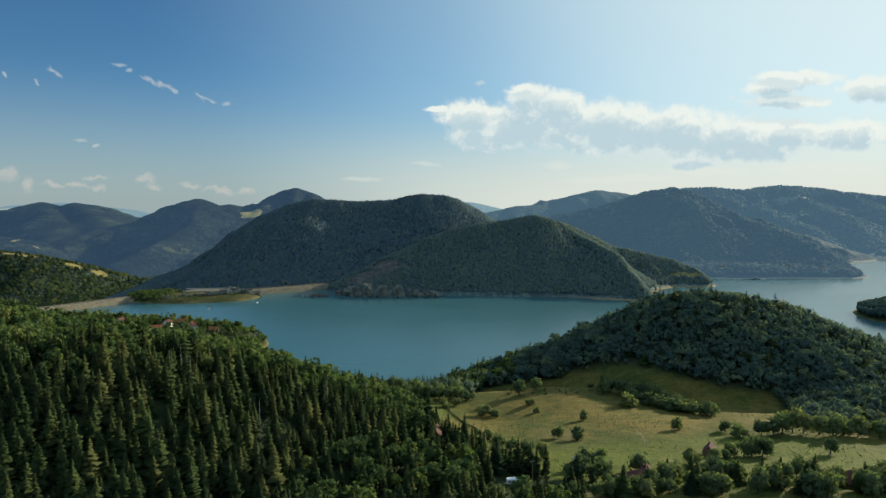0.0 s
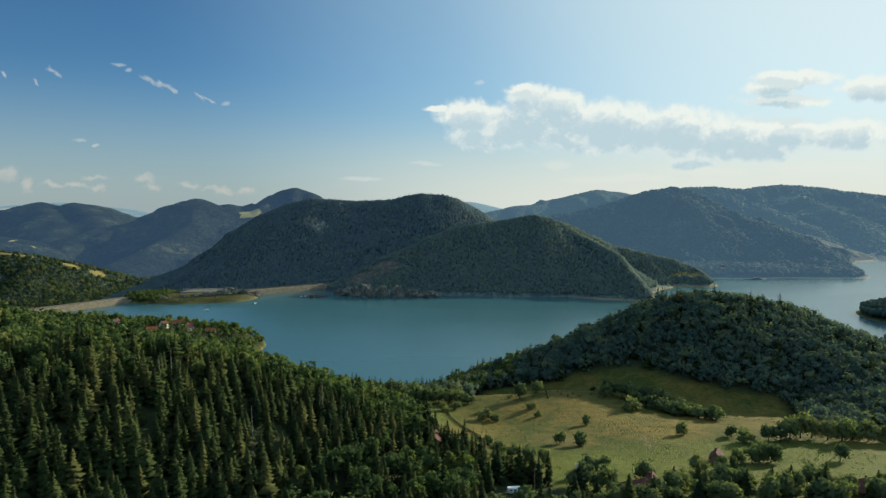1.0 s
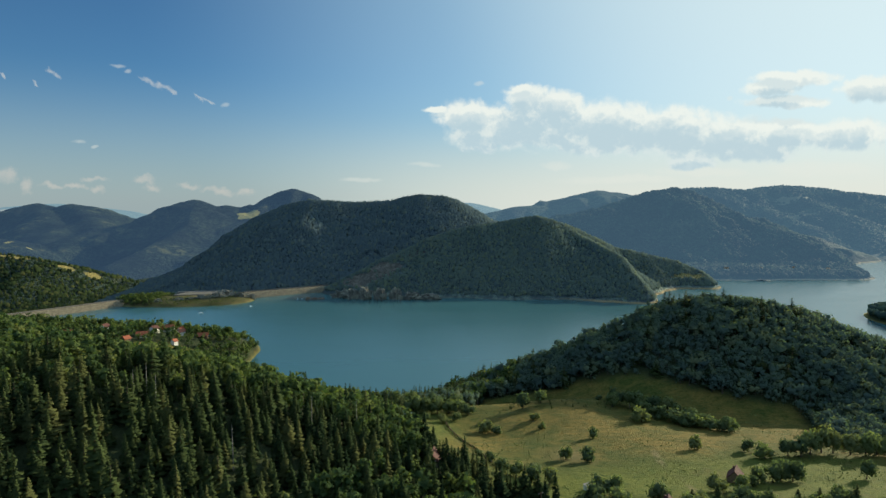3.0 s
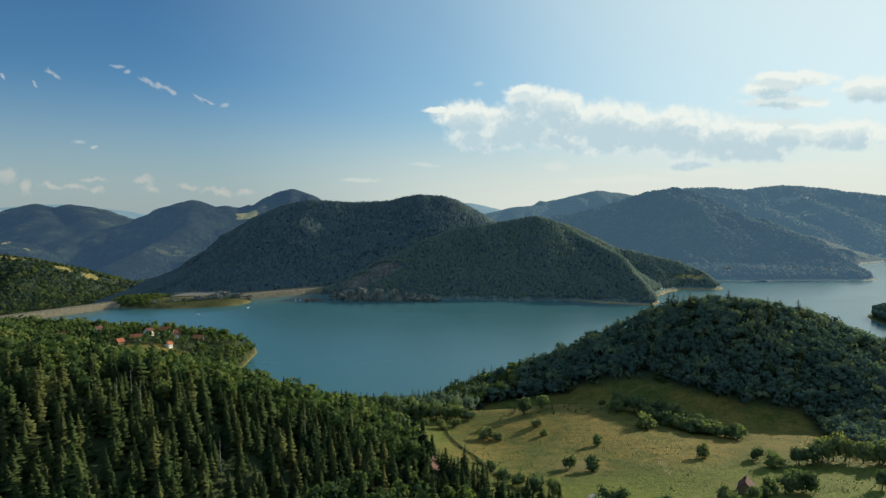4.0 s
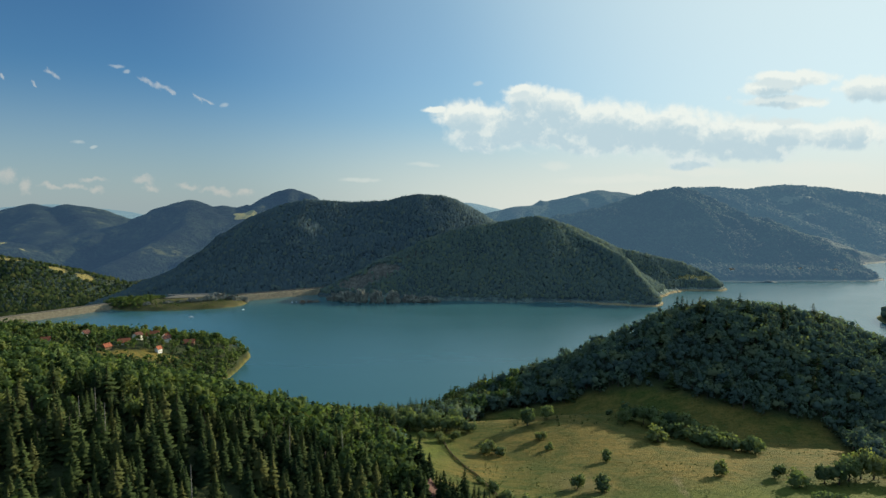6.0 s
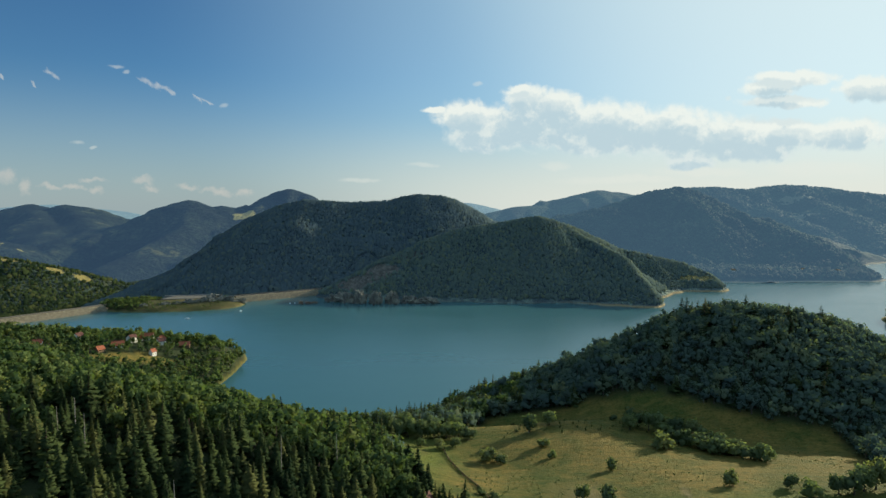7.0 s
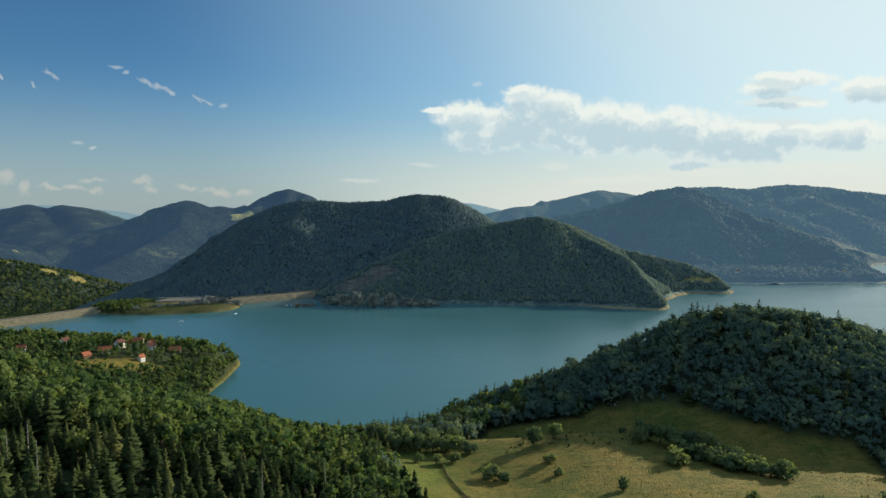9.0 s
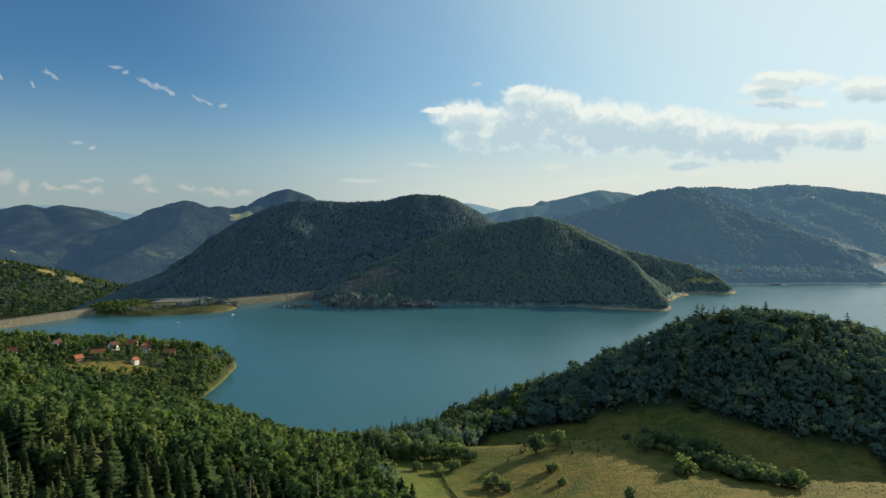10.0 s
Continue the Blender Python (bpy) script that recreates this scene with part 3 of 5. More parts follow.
range_right = massif(
    ([(1035, 3200, 184), (1202, 3200, 217), (1280, 3200, 234), (1356, 3200, 234), (1427, 3200, 214), (1511, 3200, 212), (1605, 3220, 232), (1728, 3240, 243),
      (1882, 3260, 235), (2055, 3260, 212), (2227, 3260, 195), (2572, 3260, 184)], 0.3, 0.3, 0.34, 0.3, 40),
    ([(1446, 3180, 205), (1396, 2800, 132), (1393, 2450, 72), (1303, 2100, 20)], 0.42, 0.36, 0.4, 0.3, 26),
    ([(1731, 3220, 232), (1645, 2850, 155), (1595, 2500, 102), (1431, 2100, 38), (1271, 1800, 4)], 0.42, 0.36, 0.4, 0.3, 26),
    ([(2042, 3240, 205), (1946, 2850, 142), (1805, 2400, 84), (1492, 1900, 16)], 0.40, 0.36, 0.4, 0.3, 26),
    ([(2400, 3200, 180), (2250, 2600, 120), (2000, 2000, 30)], 0.40, 0.36, 0.4, 0.3, 26))

range_middle = massif(
    ([(215, 2750, 105), (267, 2800, 131), (343, 2820, 148), (408, 2840, 152), (472, 2850, 127)], 0.32, 0.32, 0.4, 0.3, 30),
    ([(429, 2900, 132), (562, 2930, 167), (643, 2950, 201), (722, 2960, 219), (787, 2960, 211), (852, 2960, 185), (983, 2960, 136)], 0.32, 0.3, 0.42, 0.3, 30),
    ([(722, 2950, 212), (700, 2700, 120), (660, 2450, 40)], 0.42, 0.36, 0.4, 0.3, 26))

peak_far = massif(([(-25, 4600, 88), (96, 4600, 145), (177, 4600, 161), (279, 4600, 129), (421, 4600, 93)], 0.3, 0.26, 0.4, 0.3, 40))

range_left = massif(
    ([(-1492, 2700, 40), (-1438, 2850, 63), (-1346, 2950, 92), (-1263, 3000, 141), (-1222, 3030, 167), (-1176, 3050, 180), (-1144, 3070, 164), (-1108, 3080, 148),
      (-1047, 3100, 156), (-982, 3150, 142)], 0.5, 0.4, 0.42, 0.3, 30),
    ([(-1363, 2930, 86), (-1447, 2750, 54), (-1527, 2600, 22), (-1547, 2450, -23)], 0.42, 0.40, 0.4, 0.3, 24),
    ([(-1144, 3000, 168), (-1066, 2700, 72), (-1094, 2400, 0), (-1111, 2150, -42)], 0.46, 0.36, 0.4, 0.3, 24),
    ([(-1014, 3250, 141), (-951, 3280, 167), (-875, 3320, 204), (-821, 3340, 228), (-780, 3350, 237), (-736, 3350, 225), (-695, 3360, 190), (-600, 3400, 125)], 0.5, 0.5, 0.42, 0.3, 30),
    ([(-836, 3280, 200), (-917, 2900, 78), (-988, 2500, -8), (-1000, 2150, -80)], 0.48, 0.36, 0.4, 0.3, 24))

range_far_left = massif(
    ([(-2926, 3700, 121), (-2733, 3700, 102), (-2537, 3700, 121), (-2438, 3700, 144), (-2340, 3700, 163), (-2292, 3700, 153), (-2238, 3700, 137), (-2146, 3700, 157),
      (-2049, 3700, 147), (-1948, 3690, 105), (-1863, 3680, 73), (-1737, 3650, 38)], 0.34, 0.4, 0.36, 0.3, 36),
    ([(-2308, 3650, 155), (-1927, 3200, 49), (-1746, 2800, -9)], 0.38, 0.34, 0.36, 0.3, 30),
    ([(-2085, 3650, 148), (-1716, 3200, 49), (-1574, 2800, 3)], 0.38, 0.34, 0.36, 0.3, 30),
    ([(-1885, 2450, 57), (-1673, 2450, 25), (-1596, 2430, 0), (-1519, 2400, -25), (-1461, 2380, -49)], 0.3, 0.34, 0.3, 0.3, 24))

range_blue = massif(([(-2848, 4750, 157), (-2536, 4750, 123), (-2432, 4750, 103), (-2266, 4750, 82), (-2058, 4750, 48)], 0.1, 0.2, 0.2, 0.2, 40))

hill_valley = massif(
    ([(-1371, 1700, 42), (-1186, 1750, 25), (-1132, 1760, 15), (-1091, 1790, -1), (-1056, 1810, -14), (-1005, 1830, -30), (-953, 1850, -47), (-899, 1870, -64),
      (-856, 1890, -77)], 0.3, 0.6, 0.36, 0.3, 16),
    ([(-1130, 1750, 10), (-1080, 1600, -30), (-1040, 1450, -66)], 0.46, 0.34, 0.3, 0.3, 14),
    ([(-2000, 1100, -78), (-400, 1500, -78)], 0.01, 0.01, 0.01, 0.01, 2))


# bare quarry ground, and the clearings of the valley hill: x, y and half widths
SCREE = [(-150, 1218, 46, 28), (-108, 1238, 34, 22), (-60, 1276, 34, 16), (-90, 1140, 90, 10)]
PASTURES = [(-985, 1806, 24, 26), (-1046, 1788, 30, 20), (-1150, 1752, 30, 12), (-1195, 1740, 30, 12)]

build_ground()
build_water()
build_mountain("mountain", "dark pine-wooded mountain beyond the dam", hill_pines, (-900, 330, 1150, 2050), 9, M_HAZED_PINE_SLOPE, 13)
build_mountain("mountain", "wooded headland with a grey quarry scar above the lake", hill_quarry, (-330, 760, 1000, 1750), 7, M_HAZED_HEADLAND, 9,
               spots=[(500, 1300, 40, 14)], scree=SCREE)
# mid-distance mountain; its bluish haze is emission of the slope material
build_mountain("backdrop", "wooded mountain falling to the far shore, with bluish haze as glow", hill_across, (150, 1300, 1370, 2700), 9, M_FAR_SHORE_HAZE, 24,
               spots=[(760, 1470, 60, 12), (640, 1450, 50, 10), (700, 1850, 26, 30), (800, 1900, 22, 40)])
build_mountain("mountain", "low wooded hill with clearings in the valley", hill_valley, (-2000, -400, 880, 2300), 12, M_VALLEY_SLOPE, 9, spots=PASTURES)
# haze on the ranges below is emission in the slopes, not air between
build_mountain("backdrop", "hazy wooded mountain range with pasture patches", range_right, (700, 3300, 1500, 4200), 16, M_PALE_HAZE, 34,
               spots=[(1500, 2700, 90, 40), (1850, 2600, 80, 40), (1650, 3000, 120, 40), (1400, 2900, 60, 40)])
build_mountain("backdrop", "hazy wooded mountain between nearer hills", range_middle, (-100, 1500, 2300, 3500), 14, M_PALE_HAZE, 28)
build_mountain("backdrop", "distant hill, pale blue with haze put in as glow", peak_far, (-400, 900, 4200, 4850), 22, M_HORIZON_HAZE, 8)
build_mountain("backdrop", "hazy mountain range with a bare clearing", range_left, (-2100, 200, 2000, 4200), 16, M_DISTANCE_HAZE, 34,
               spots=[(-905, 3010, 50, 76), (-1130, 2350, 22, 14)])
build_mountain("backdrop", "distant rounded hills with brown pastures", range_far_left, (-3300, -1000, 2100, 4300), 20, M_DISTANCE_HAZE, 34,
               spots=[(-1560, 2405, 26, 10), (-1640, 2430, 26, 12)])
build_mountain("backdrop", "far ridge on the horizon, blue with haze put in as glow", range_blue, (-3200, -1200, 4500, 4950), 25, M_HORIZON_HAZE, 8)

# ---- trees ----
rng = np.random.default_rng(7)


def spruce(tiers, boughs, seed, spread=0.40):
    """A spruce of height 1: drooping tiers of boughs. Gives vertices, triangles of the crown, and of the trunk."""
    g = np.random.default_rng(seed)
    v, f = [], []
    lean = g.normal(0, 0.012, 2)
    for k in range(tiers):
        z = 0.10 + 0.86 * (k / (tiers - 1)) ** 0.9
        r = (0.235 * (1 - z) ** 0.94 + 0.010) * g.uniform(0.82, 1.12)
        m = max(5, int(round(boughs * (1 - 0.5 * z))))
        a0 = g.uniform(0, 6.28)
        for j in range(m):
            a = a0 + 6.283 * j / m + g.normal(0, 0.22)
            reach = r * g.uniform(0.5, 1.3)
            z0 = z + g.normal(0, 0.050) * (1.05 - z)
            drop = 0.008 + 0.24 * reach * g.uniform(0.4, 1.3)
            ca, sa = math.cos(a), math.sin(a)
            w = (reach * spread + 0.005) * g.uniform(0.7, 1.25)
            cx, cy = lean * z
            n = len(v)
            v += [(cx, cy, z0 + 0.020), (cx + ca * reach * 0.66 - sa * w, cy + sa * reach * 0.66 + ca * w, z0 - drop * g.uniform(0.6, 1.3)),
                  (cx + ca * reach, cy + sa * reach, z0 - drop * 0.5), (cx + ca * reach * 0.66 + sa * w, cy + sa * reach * 0.66 - ca * w, z0 - drop * g.uniform(0.6, 1.3))]
            f += [(n, n + 2, n + 1), (n, n + 3, n + 2)]
    n = len(v)
    v += [(lean[0], lean[1], 1.0)] + [(lean[0] + 0.016 * math.cos(a), lean[1] + 0.016 * math.sin(a), 0.92) for a in (0, 2.1, 4.2)]
    f += [(n, n + 1, n + 2), (n, n + 2, n + 3), (n, n + 3, n + 1)]
    v = np.array(v)
    out = v * (1, 1, 0)
    out = out / (np.linalg.norm(out, axis=1, keepdims=True) + 1e-4) + (0, 0, 0.50) + g.normal(0, 0.3, v.shape)
    return v, np.array(f), trunk_of(0.016, 0.9, 5), out / np.linalg.norm(out, axis=1, keepdims=True)


def trunk_of(r, top, sides):
    a = np.arange(sides) * 6.2832 / sides
    ring = [np.stack([rr * np.cos(a), rr * np.sin(a), np.full(sides, z)], 1) for rr, z in ((r * 1.5, -0.03), (r, 0.12), (r * 0.25, top))]
    v = np.concatenate(ring)
    f = []
    for k in range(2):
        for j in range(sides):
            p, q = k * sides + j, k * sides + (j + 1) % sides
            f += [(p, q, q + sides), (p, q + sides, p + sides)]
    return v, np.array(f)


ICO_T = (1 + 5 ** 0.5) / 2


def ico():
    t = ICO_T
    v = np.array([(-1, t, 0), (1, t, 0), (-1, -t, 0), (1, -t, 0), (0, -1, t), (0, 1, t), (0, -1, -t), (0, 1, -t), (t, 0, -1), (t, 0, 1), (-t, 0, -1), (-t, 0, 1)])
    f = []
    for i in range(12):
        for j in range(i + 1, 12):
            for k in range(j + 1, 12):
                if max(np.linalg.norm(v[i] - v[j]), np.linalg.norm(v[j] - v[k]), np.linalg.norm(v[i] - v[k])) < 2.1:
                    f.append((i, j, k) if np.dot(np.cross(v[j] - v[i], v[k] - v[i]), v[i]) > 0 else (i, k, j))
    return v / np.linalg.norm(v[0]), np.array(f)


ICO_V, ICO_F = ico()


def broadleaf(cards, size, seed, wide=0.36, low=0.22, lobes=7, tall=0.40, cores=3):
    """A broad-leaved tree of height 1: lobes of leaf sprays round a few dark cores, with gaps between the lobes."""
    g = np.random.default_rng(seed)
    mid = low + tall
    cen, rad = [], []
    for k in range(lobes):
        a, e = g.uniform(0, 6.283), g.uniform(-0.8, 1.0)
        q = 0.58 * g.uniform(0.6, 1.0)
        cen.append((wide * q * math.cos(a) * (1 - 0.3 * max(e, 0)), wide * q * math.sin(a) * (1 - 0.3 * max(e, 0)), mid + tall * 0.6 * e))
        rad.append(g.uniform(0.42, 0.6) * wide)
    cen, rad = np.array(cen), np.array(rad)
    rad = np.minimum(rad, np.maximum(0.08, 1.0 - cen[:, 2]))
    v, f, out = [], [], []
    for c, r in list(zip(cen, rad))[:cores]:
        n = len(v)
        out += list(ICO_V)
        v += list(ICO_V * (r * 0.64) * g.uniform(0.8, 1.1, (12, 1)) + c)
        f += list(ICO_F + n)
    for _ in range(cards):
        k = g.integers(lobes)
        d = g.normal(0, 1, 3)
        d[2] += 0.35
        d /= np.linalg.norm(d)
        p = cen[k] + d * rad[k] * g.uniform(0.72, 1.08)
        nrm = d + g.normal(0, 0.45, 3)
        nrm /= np.linalg.norm(nrm)
        s = np.cross(nrm, g.normal(0, 1, 3))
        s /= np.linalg.norm(s)
        t = np.cross(nrm, s)
        s, t = s * size * g.uniform(0.6, 1.2), t * size * g.uniform(0.4, 0.9)
        n = len(v)
        v += [p - s * 0.9, p + t - nrm * size * 0.2, p + s, p - t - nrm * size * 0.2]
        f += [(n, n + 2, n + 1), (n, n + 3, n + 2)]
        # sprays lie on a lobe, so they take the light as its rounded side does
        bent = d * 0.8 + nrm * 0.35
        out += [bent / np.linalg.norm(bent)] * 4
    return np.array(v), np.array(f), trunk_of(0.028, mid, 5), np.array(out)


def far_crown(seed, pointed):
    """A distant tree of height 1 in a few faces."""
    g = np.random.default_rng(seed)
    if pointed:
        v, f = [(0, 0, 1)], []
        for k, (r, z) in enumerate(((0.15, 0.66), (0.26, 0.35), (0.22, 0.0))):
            a0 = g.uniform(0, 6)
            v += [(r * math.cos(a0 + j * 1.2566) * g.uniform(0.75, 1.2), r * math.sin(a0 + j * 1.2566) * g.uniform(0.75, 1.2), z + g.uniform(-0.05, 0.05)) for j in range(5)]
        f += [(0, 1 + j, 1 + (j + 1) % 5) for j in range(5)]
        for k in range(2):
            for j in range(5):
                p, q = 1 + k * 5 + j, 1 + k * 5 + (j + 1) % 5
                f += [(p, p + 5, q + 5), (p, q + 5, q)]
        return np.array(v), np.array(f)
    v = ICO_V * np.array([0.42, 0.42, 0.48]) * g.uniform(0.75, 1.2, (12, 1)) + np.array([0, 0, 0.5])
    return v, ICO_F


def scatter(name, label, kinds, xyz, height, width, mats, category="forest", slope=None):
    """One mesh of many trees. kinds: (vertices, faces, material index) lists, one list of pieces a variant."""
    n = len(xyz)
    crowned = len(kinds[0][0]) > 3 or slope is not None
    pick = rng.integers(0, len(kinds), n)
    turn = rng.uniform(0, 6.2832, n)
    # stands of like trees, with single ones that differ
    tint = np.clip(0.5 * rng.uniform(0, 1, n) + 0.5 * (0.5 + 1.1 * fbm(xyz[:, 0], xyz[:, 1], 55, 3, 71)), 0.02, 0.98)
    vs, fs, idx, tn, ns, base = [], [], [], [], [], 0
    for k, pieces in enumerate(kinds):
        sel = np.where(pick == k)[0]
        if not len(sel):
            continue
        c, s = np.cos(turn[sel])[:, None], np.sin(turn[sel])[:, None]
        for pv, pf, mi, *bent in pieces:
            w = (height[sel] * width[sel])[:, None]
            x = (c * pv[None, :, 0] - s * pv[None, :, 1]) * w + xyz[sel, 0:1]
            y = (s * pv[None, :, 0] + c * pv[None, :, 1]) * w + xyz[sel, 1:2]
            z = pv[None, :, 2] * height[sel][:, None] + xyz[sel, 2:3]
            vs.append(np.stack([x, y, z], -1).reshape(-1, 3))
            fs.append((pf[None] + (np.arange(len(sel)) * len(pv))[:, None, None] + base).reshape(-1, 3))
            pn = bent[0] if bent else pv * (1, 1, 0.3) / (np.linalg.norm(pv * (1, 1, 0.3), axis=1, keepdims=True) + 1e-5)
            turned = np.stack([c * pn[None, :, 0] - s * pn[None, :, 1], s * pn[None, :, 0] + c * pn[None, :, 1], np.repeat(pn[None, :, 2], len(sel), 0)], -1)
            if slope is not None:
                turned = 0.36 * turned + 0.85 * slope[sel][:, None, :]
                turned /= np.linalg.norm(turned, axis=2, keepdims=True)
            ns.append(turned.reshape(-1, 3))
            idx.append(np.full(len(sel) * len(pf), mi))
            tn.append(np.repeat(tint[sel], len(pv)))
            base += len(sel) * len(pv)
    me = mesh_of(name, np.concatenate(vs), np.concatenate(fs), mats, np.concatenate(idx), np.concatenate(ns) if crowned else None, tint=np.concatenate(tn))
    ob = tagged(new(name, me), label, category, kind="stuff")
    return ob


def slope_of(surface, x, y, d=9.0):
    """Upward unit vectors square to a height field: a closed canopy takes the light as the hillside does."""
    gx, gy = (surface(x + d, y) - surface(x - d, y)) / (2 * d), (surface(x, y + d) - surface(x, y - d)) / (2 * d)
    n = np.stack([-gx, -gy, np.ones_like(gx)], 1)
    return n / np.linalg.norm(n, axis=1, keepdims=True)


def turned_away(x, y, z, margin=0.10):
    """Where the ground falls away behind a crest, out of sight of the flight."""
    up = slope_of(land, x, y, 14.0)
    return up[:, 0] * -x + up[:, 1] * (55 - y) + up[:, 2] * (170 - z) < -margin * np.hypot(x, y)


def jittered(x0, x1, y0, y1, gap):
    x, y = np.meshgrid(np.arange(x0, x1, gap), np.arange(y0, y1, gap), indexing="ij")
    x, y = x.ravel(), y.ravel()
    return x + rng.uniform(-0.48, 0.48, len(x)) * gap, y + rng.uniform(-0.48, 0.48, len(y)) * gap


def in_view(x, y, margin=0.06):
    """The sector of the plan that the flight looks over."""
    return (np.abs(x) < (0.70 + margin) * (y + 12) + 6)


def pieces(t):
    return [(t[0], t[1], 0, t[3]), (t[2][0], t[2][1], 1)]


SPRUCES = [spruce(17, 13, s) for s in range(8)]
SPRUCES_FINE = [spruce(24, 14, 300 + s, 0.32) for s in range(8)]
SPRUCES_MID = [spruce(11, 9, 20 + s) for s in range(6)]
LEAFY_NEAR = [broadleaf(190, 0.064, 140 + s, wide=0.31, low=0.10, lobes=12, tall=0.45) for s in range(8)]
LEAFY = [broadleaf(62, 0.098, 40 + s, wide=0.34, low=0.08, lobes=9, tall=0.46, cores=2) for s in range(6)]
LEAFY_FAR = [broadleaf(46, 0.112, 60 + s, wide=0.44, low=-0.02, lobes=6, tall=0.50, cores=2) for s in range(8)]
LEAFY_HILL = [broadleaf(84, 0.076, 360 + s, wide=0.42, low=-0.02, lobes=8, tall=0.50, cores=3) for s in range(8)]
BUSHY = [broadleaf(280, 0.095, 80 + s, wide=0.62, low=-0.06, lobes=11, tall=0.50, cores=11) for s in range(6)]

# the near wooded hillside
x, y = jittered(-470, 70, 120, 580, 4.9)
z = land(x, y)
ok = in_view(x, y) & (in_wood(x, y) > 0.5) & (z > 2.5) & (x < 62) & ~turned_away(x, y, z) & (rng.uniform(0, 1, len(x)) < 0.90) & ~((x > 19) & (x < 50) & (y > 226) & (y < 260)) & ((x > -330) | (y < 480))
ok &= (0.44 * (y + 2) + z - 170 + 18 > -0.10 * y)
x, y, z = x[ok], y[ok], z[ok]
leafy = (fbm(x, y, 70, 3, 51) + 0.62 * step(230, 290, y) * step(-40, -110, x) + 0.25 * step(-110, -220, x) + 0.3 * step(380, 300, y) * step(250, 330, y) - 0.30 * step(250, 215, y) + rng.normal(0, 0.22, len(x))) > 0.15
keep = ~leafy | (rng.uniform(0, 1, len(x)) < 0.80)
x, y, z, leafy = x[keep], y[keep], z[keep], leafy[keep]
h = np.where(leafy, rng.uniform(8.5, 15, len(x)), np.clip(12 + 3 * fbm(x, y, 22, 3, 55) + rng.normal(0, 2.5, len(x)), 6, 17.5))
xyz = np.stack([x, y, z], 1)
d = np.hypot(x, y - 40)
near = np.argsort(np.where(leafy, 1e9, d))[:280]
is_near = np.zeros(len(x), bool)
is_near[near] = True
m = ~leafy & ~is_near & (y < 330)
scatter("spruce_forest", "dense dark spruce forest on the hillside", [pieces(t) for t in SPRUCES], xyz[m], h[m], rng.uniform(0.8, 1.4, m.sum()), [M_SPRUCE, M_BARK])
m = ~leafy & (y >= 330)
scatter("spruce_forest", "spruce forest running down to the lake", [pieces(t) for t in SPRUCES_MID], xyz[m], h[m], rng.uniform(0.8, 1.4, m.sum()), [M_SPRUCE, M_BARK])
m = leafy & (y < 325)
scatter("broadleaf_forest", "green broad-leaved trees among the near spruces", [pieces(t) for t in LEAFY_NEAR], xyz[m], h[m], rng.uniform(0.9, 1.3, m.sum()), [M_LEAF, M_BARK])
m = leafy & (y >= 325)
scatter("broadleaf_forest", "bright green broad-leaved trees among the spruces", [pieces(t) for t in LEAFY], xyz[m], h[m], rng.uniform(0.9, 1.3, m.sum()), [M_LEAF, M_BARK])

tree_meshes = []
for t in SPRUCES_FINE:
    tree_meshes.append((mesh_of("crown", t[0], t[1], M_SPRUCE, None, t[3]), mesh_of("trunk", t[2][0], t[2][1], M_BARK)))
for k in near:
    tree = tagged(new("spruce_tree"), "tall dark green spruce in the dense hillside forest", "tree", group="spruces on the hillside")
    crown, stem = tree_meshes[int(rng.integers(len(tree_meshes)))]
    w = h[k] * rng.uniform(0.85, 1.5)
    for part_name, me in (("crown", crown), ("trunk", stem)):
        new(part_name, me).parent = tree
    tree.matrix_world = pose(x[k], y[k], z[k], 0, 0, rng.uniform(0, 360)) @ Matrix.Diagonal((w, w, h[k], 1))

# the wooded hill over the meadow and the shore woods
x, y = jittered(-60, 620, 350, 720, 5.2)
z = land(x, y)
ok = in_view(x, y) & (in_wood(x, y) > 0.5) & (z > 1.5) & ((x > -25) | (y > 430)) & (y < 612) & ~turned_away(x, y, z)
x, y, z = x[ok], y[ok], z[ok]
h = np.clip(11 + 3.5 * fbm(x, y, 30, 2, 57) + rng.normal(0, 1.6, len(x)), 7, 16)
firs = rng.uniform(0, 1, len(x)) < 0.05 + 0.04 * (z > 70)
xyz = np.stack([x, y, z], 1)
scatter("broadleaf_forest", "dense dark green broad-leaved wood on the round hill", [pieces(t) for t in LEAFY_HILL], xyz[~firs] - (0, 0, 1.0), h[~firs], rng.uniform(0.85, 1.2, (~firs).sum()), [M_HAZED_WOOD, M_BARK], slope=slope_of(land, x, y)[~firs] * 0.85)
scatter("spruce_forest", "scattered pines standing out of the hilltop wood", [pieces(t) for t in SPRUCES_MID], xyz[firs], h[firs] * np.where(z[firs] > 70, 1.3, 1.15), rng.uniform(1.6, 2.3, firs.sum()), [M_SPRUCE, M_BARK])

# the wooded point with the village and the small point across
x, y = jittered(-640, -140, 440, 780, 6.4)
z = land(x, y)
ok = in_view(x, y) & (z > 0.9) & (in_village_field(x, y) < 0.3) & ~turned_away(x, y, z) & ((y > 560) | (x < -290) | (x > -60)) & (rng.uniform(0, 1, len(x)) < 0.88)
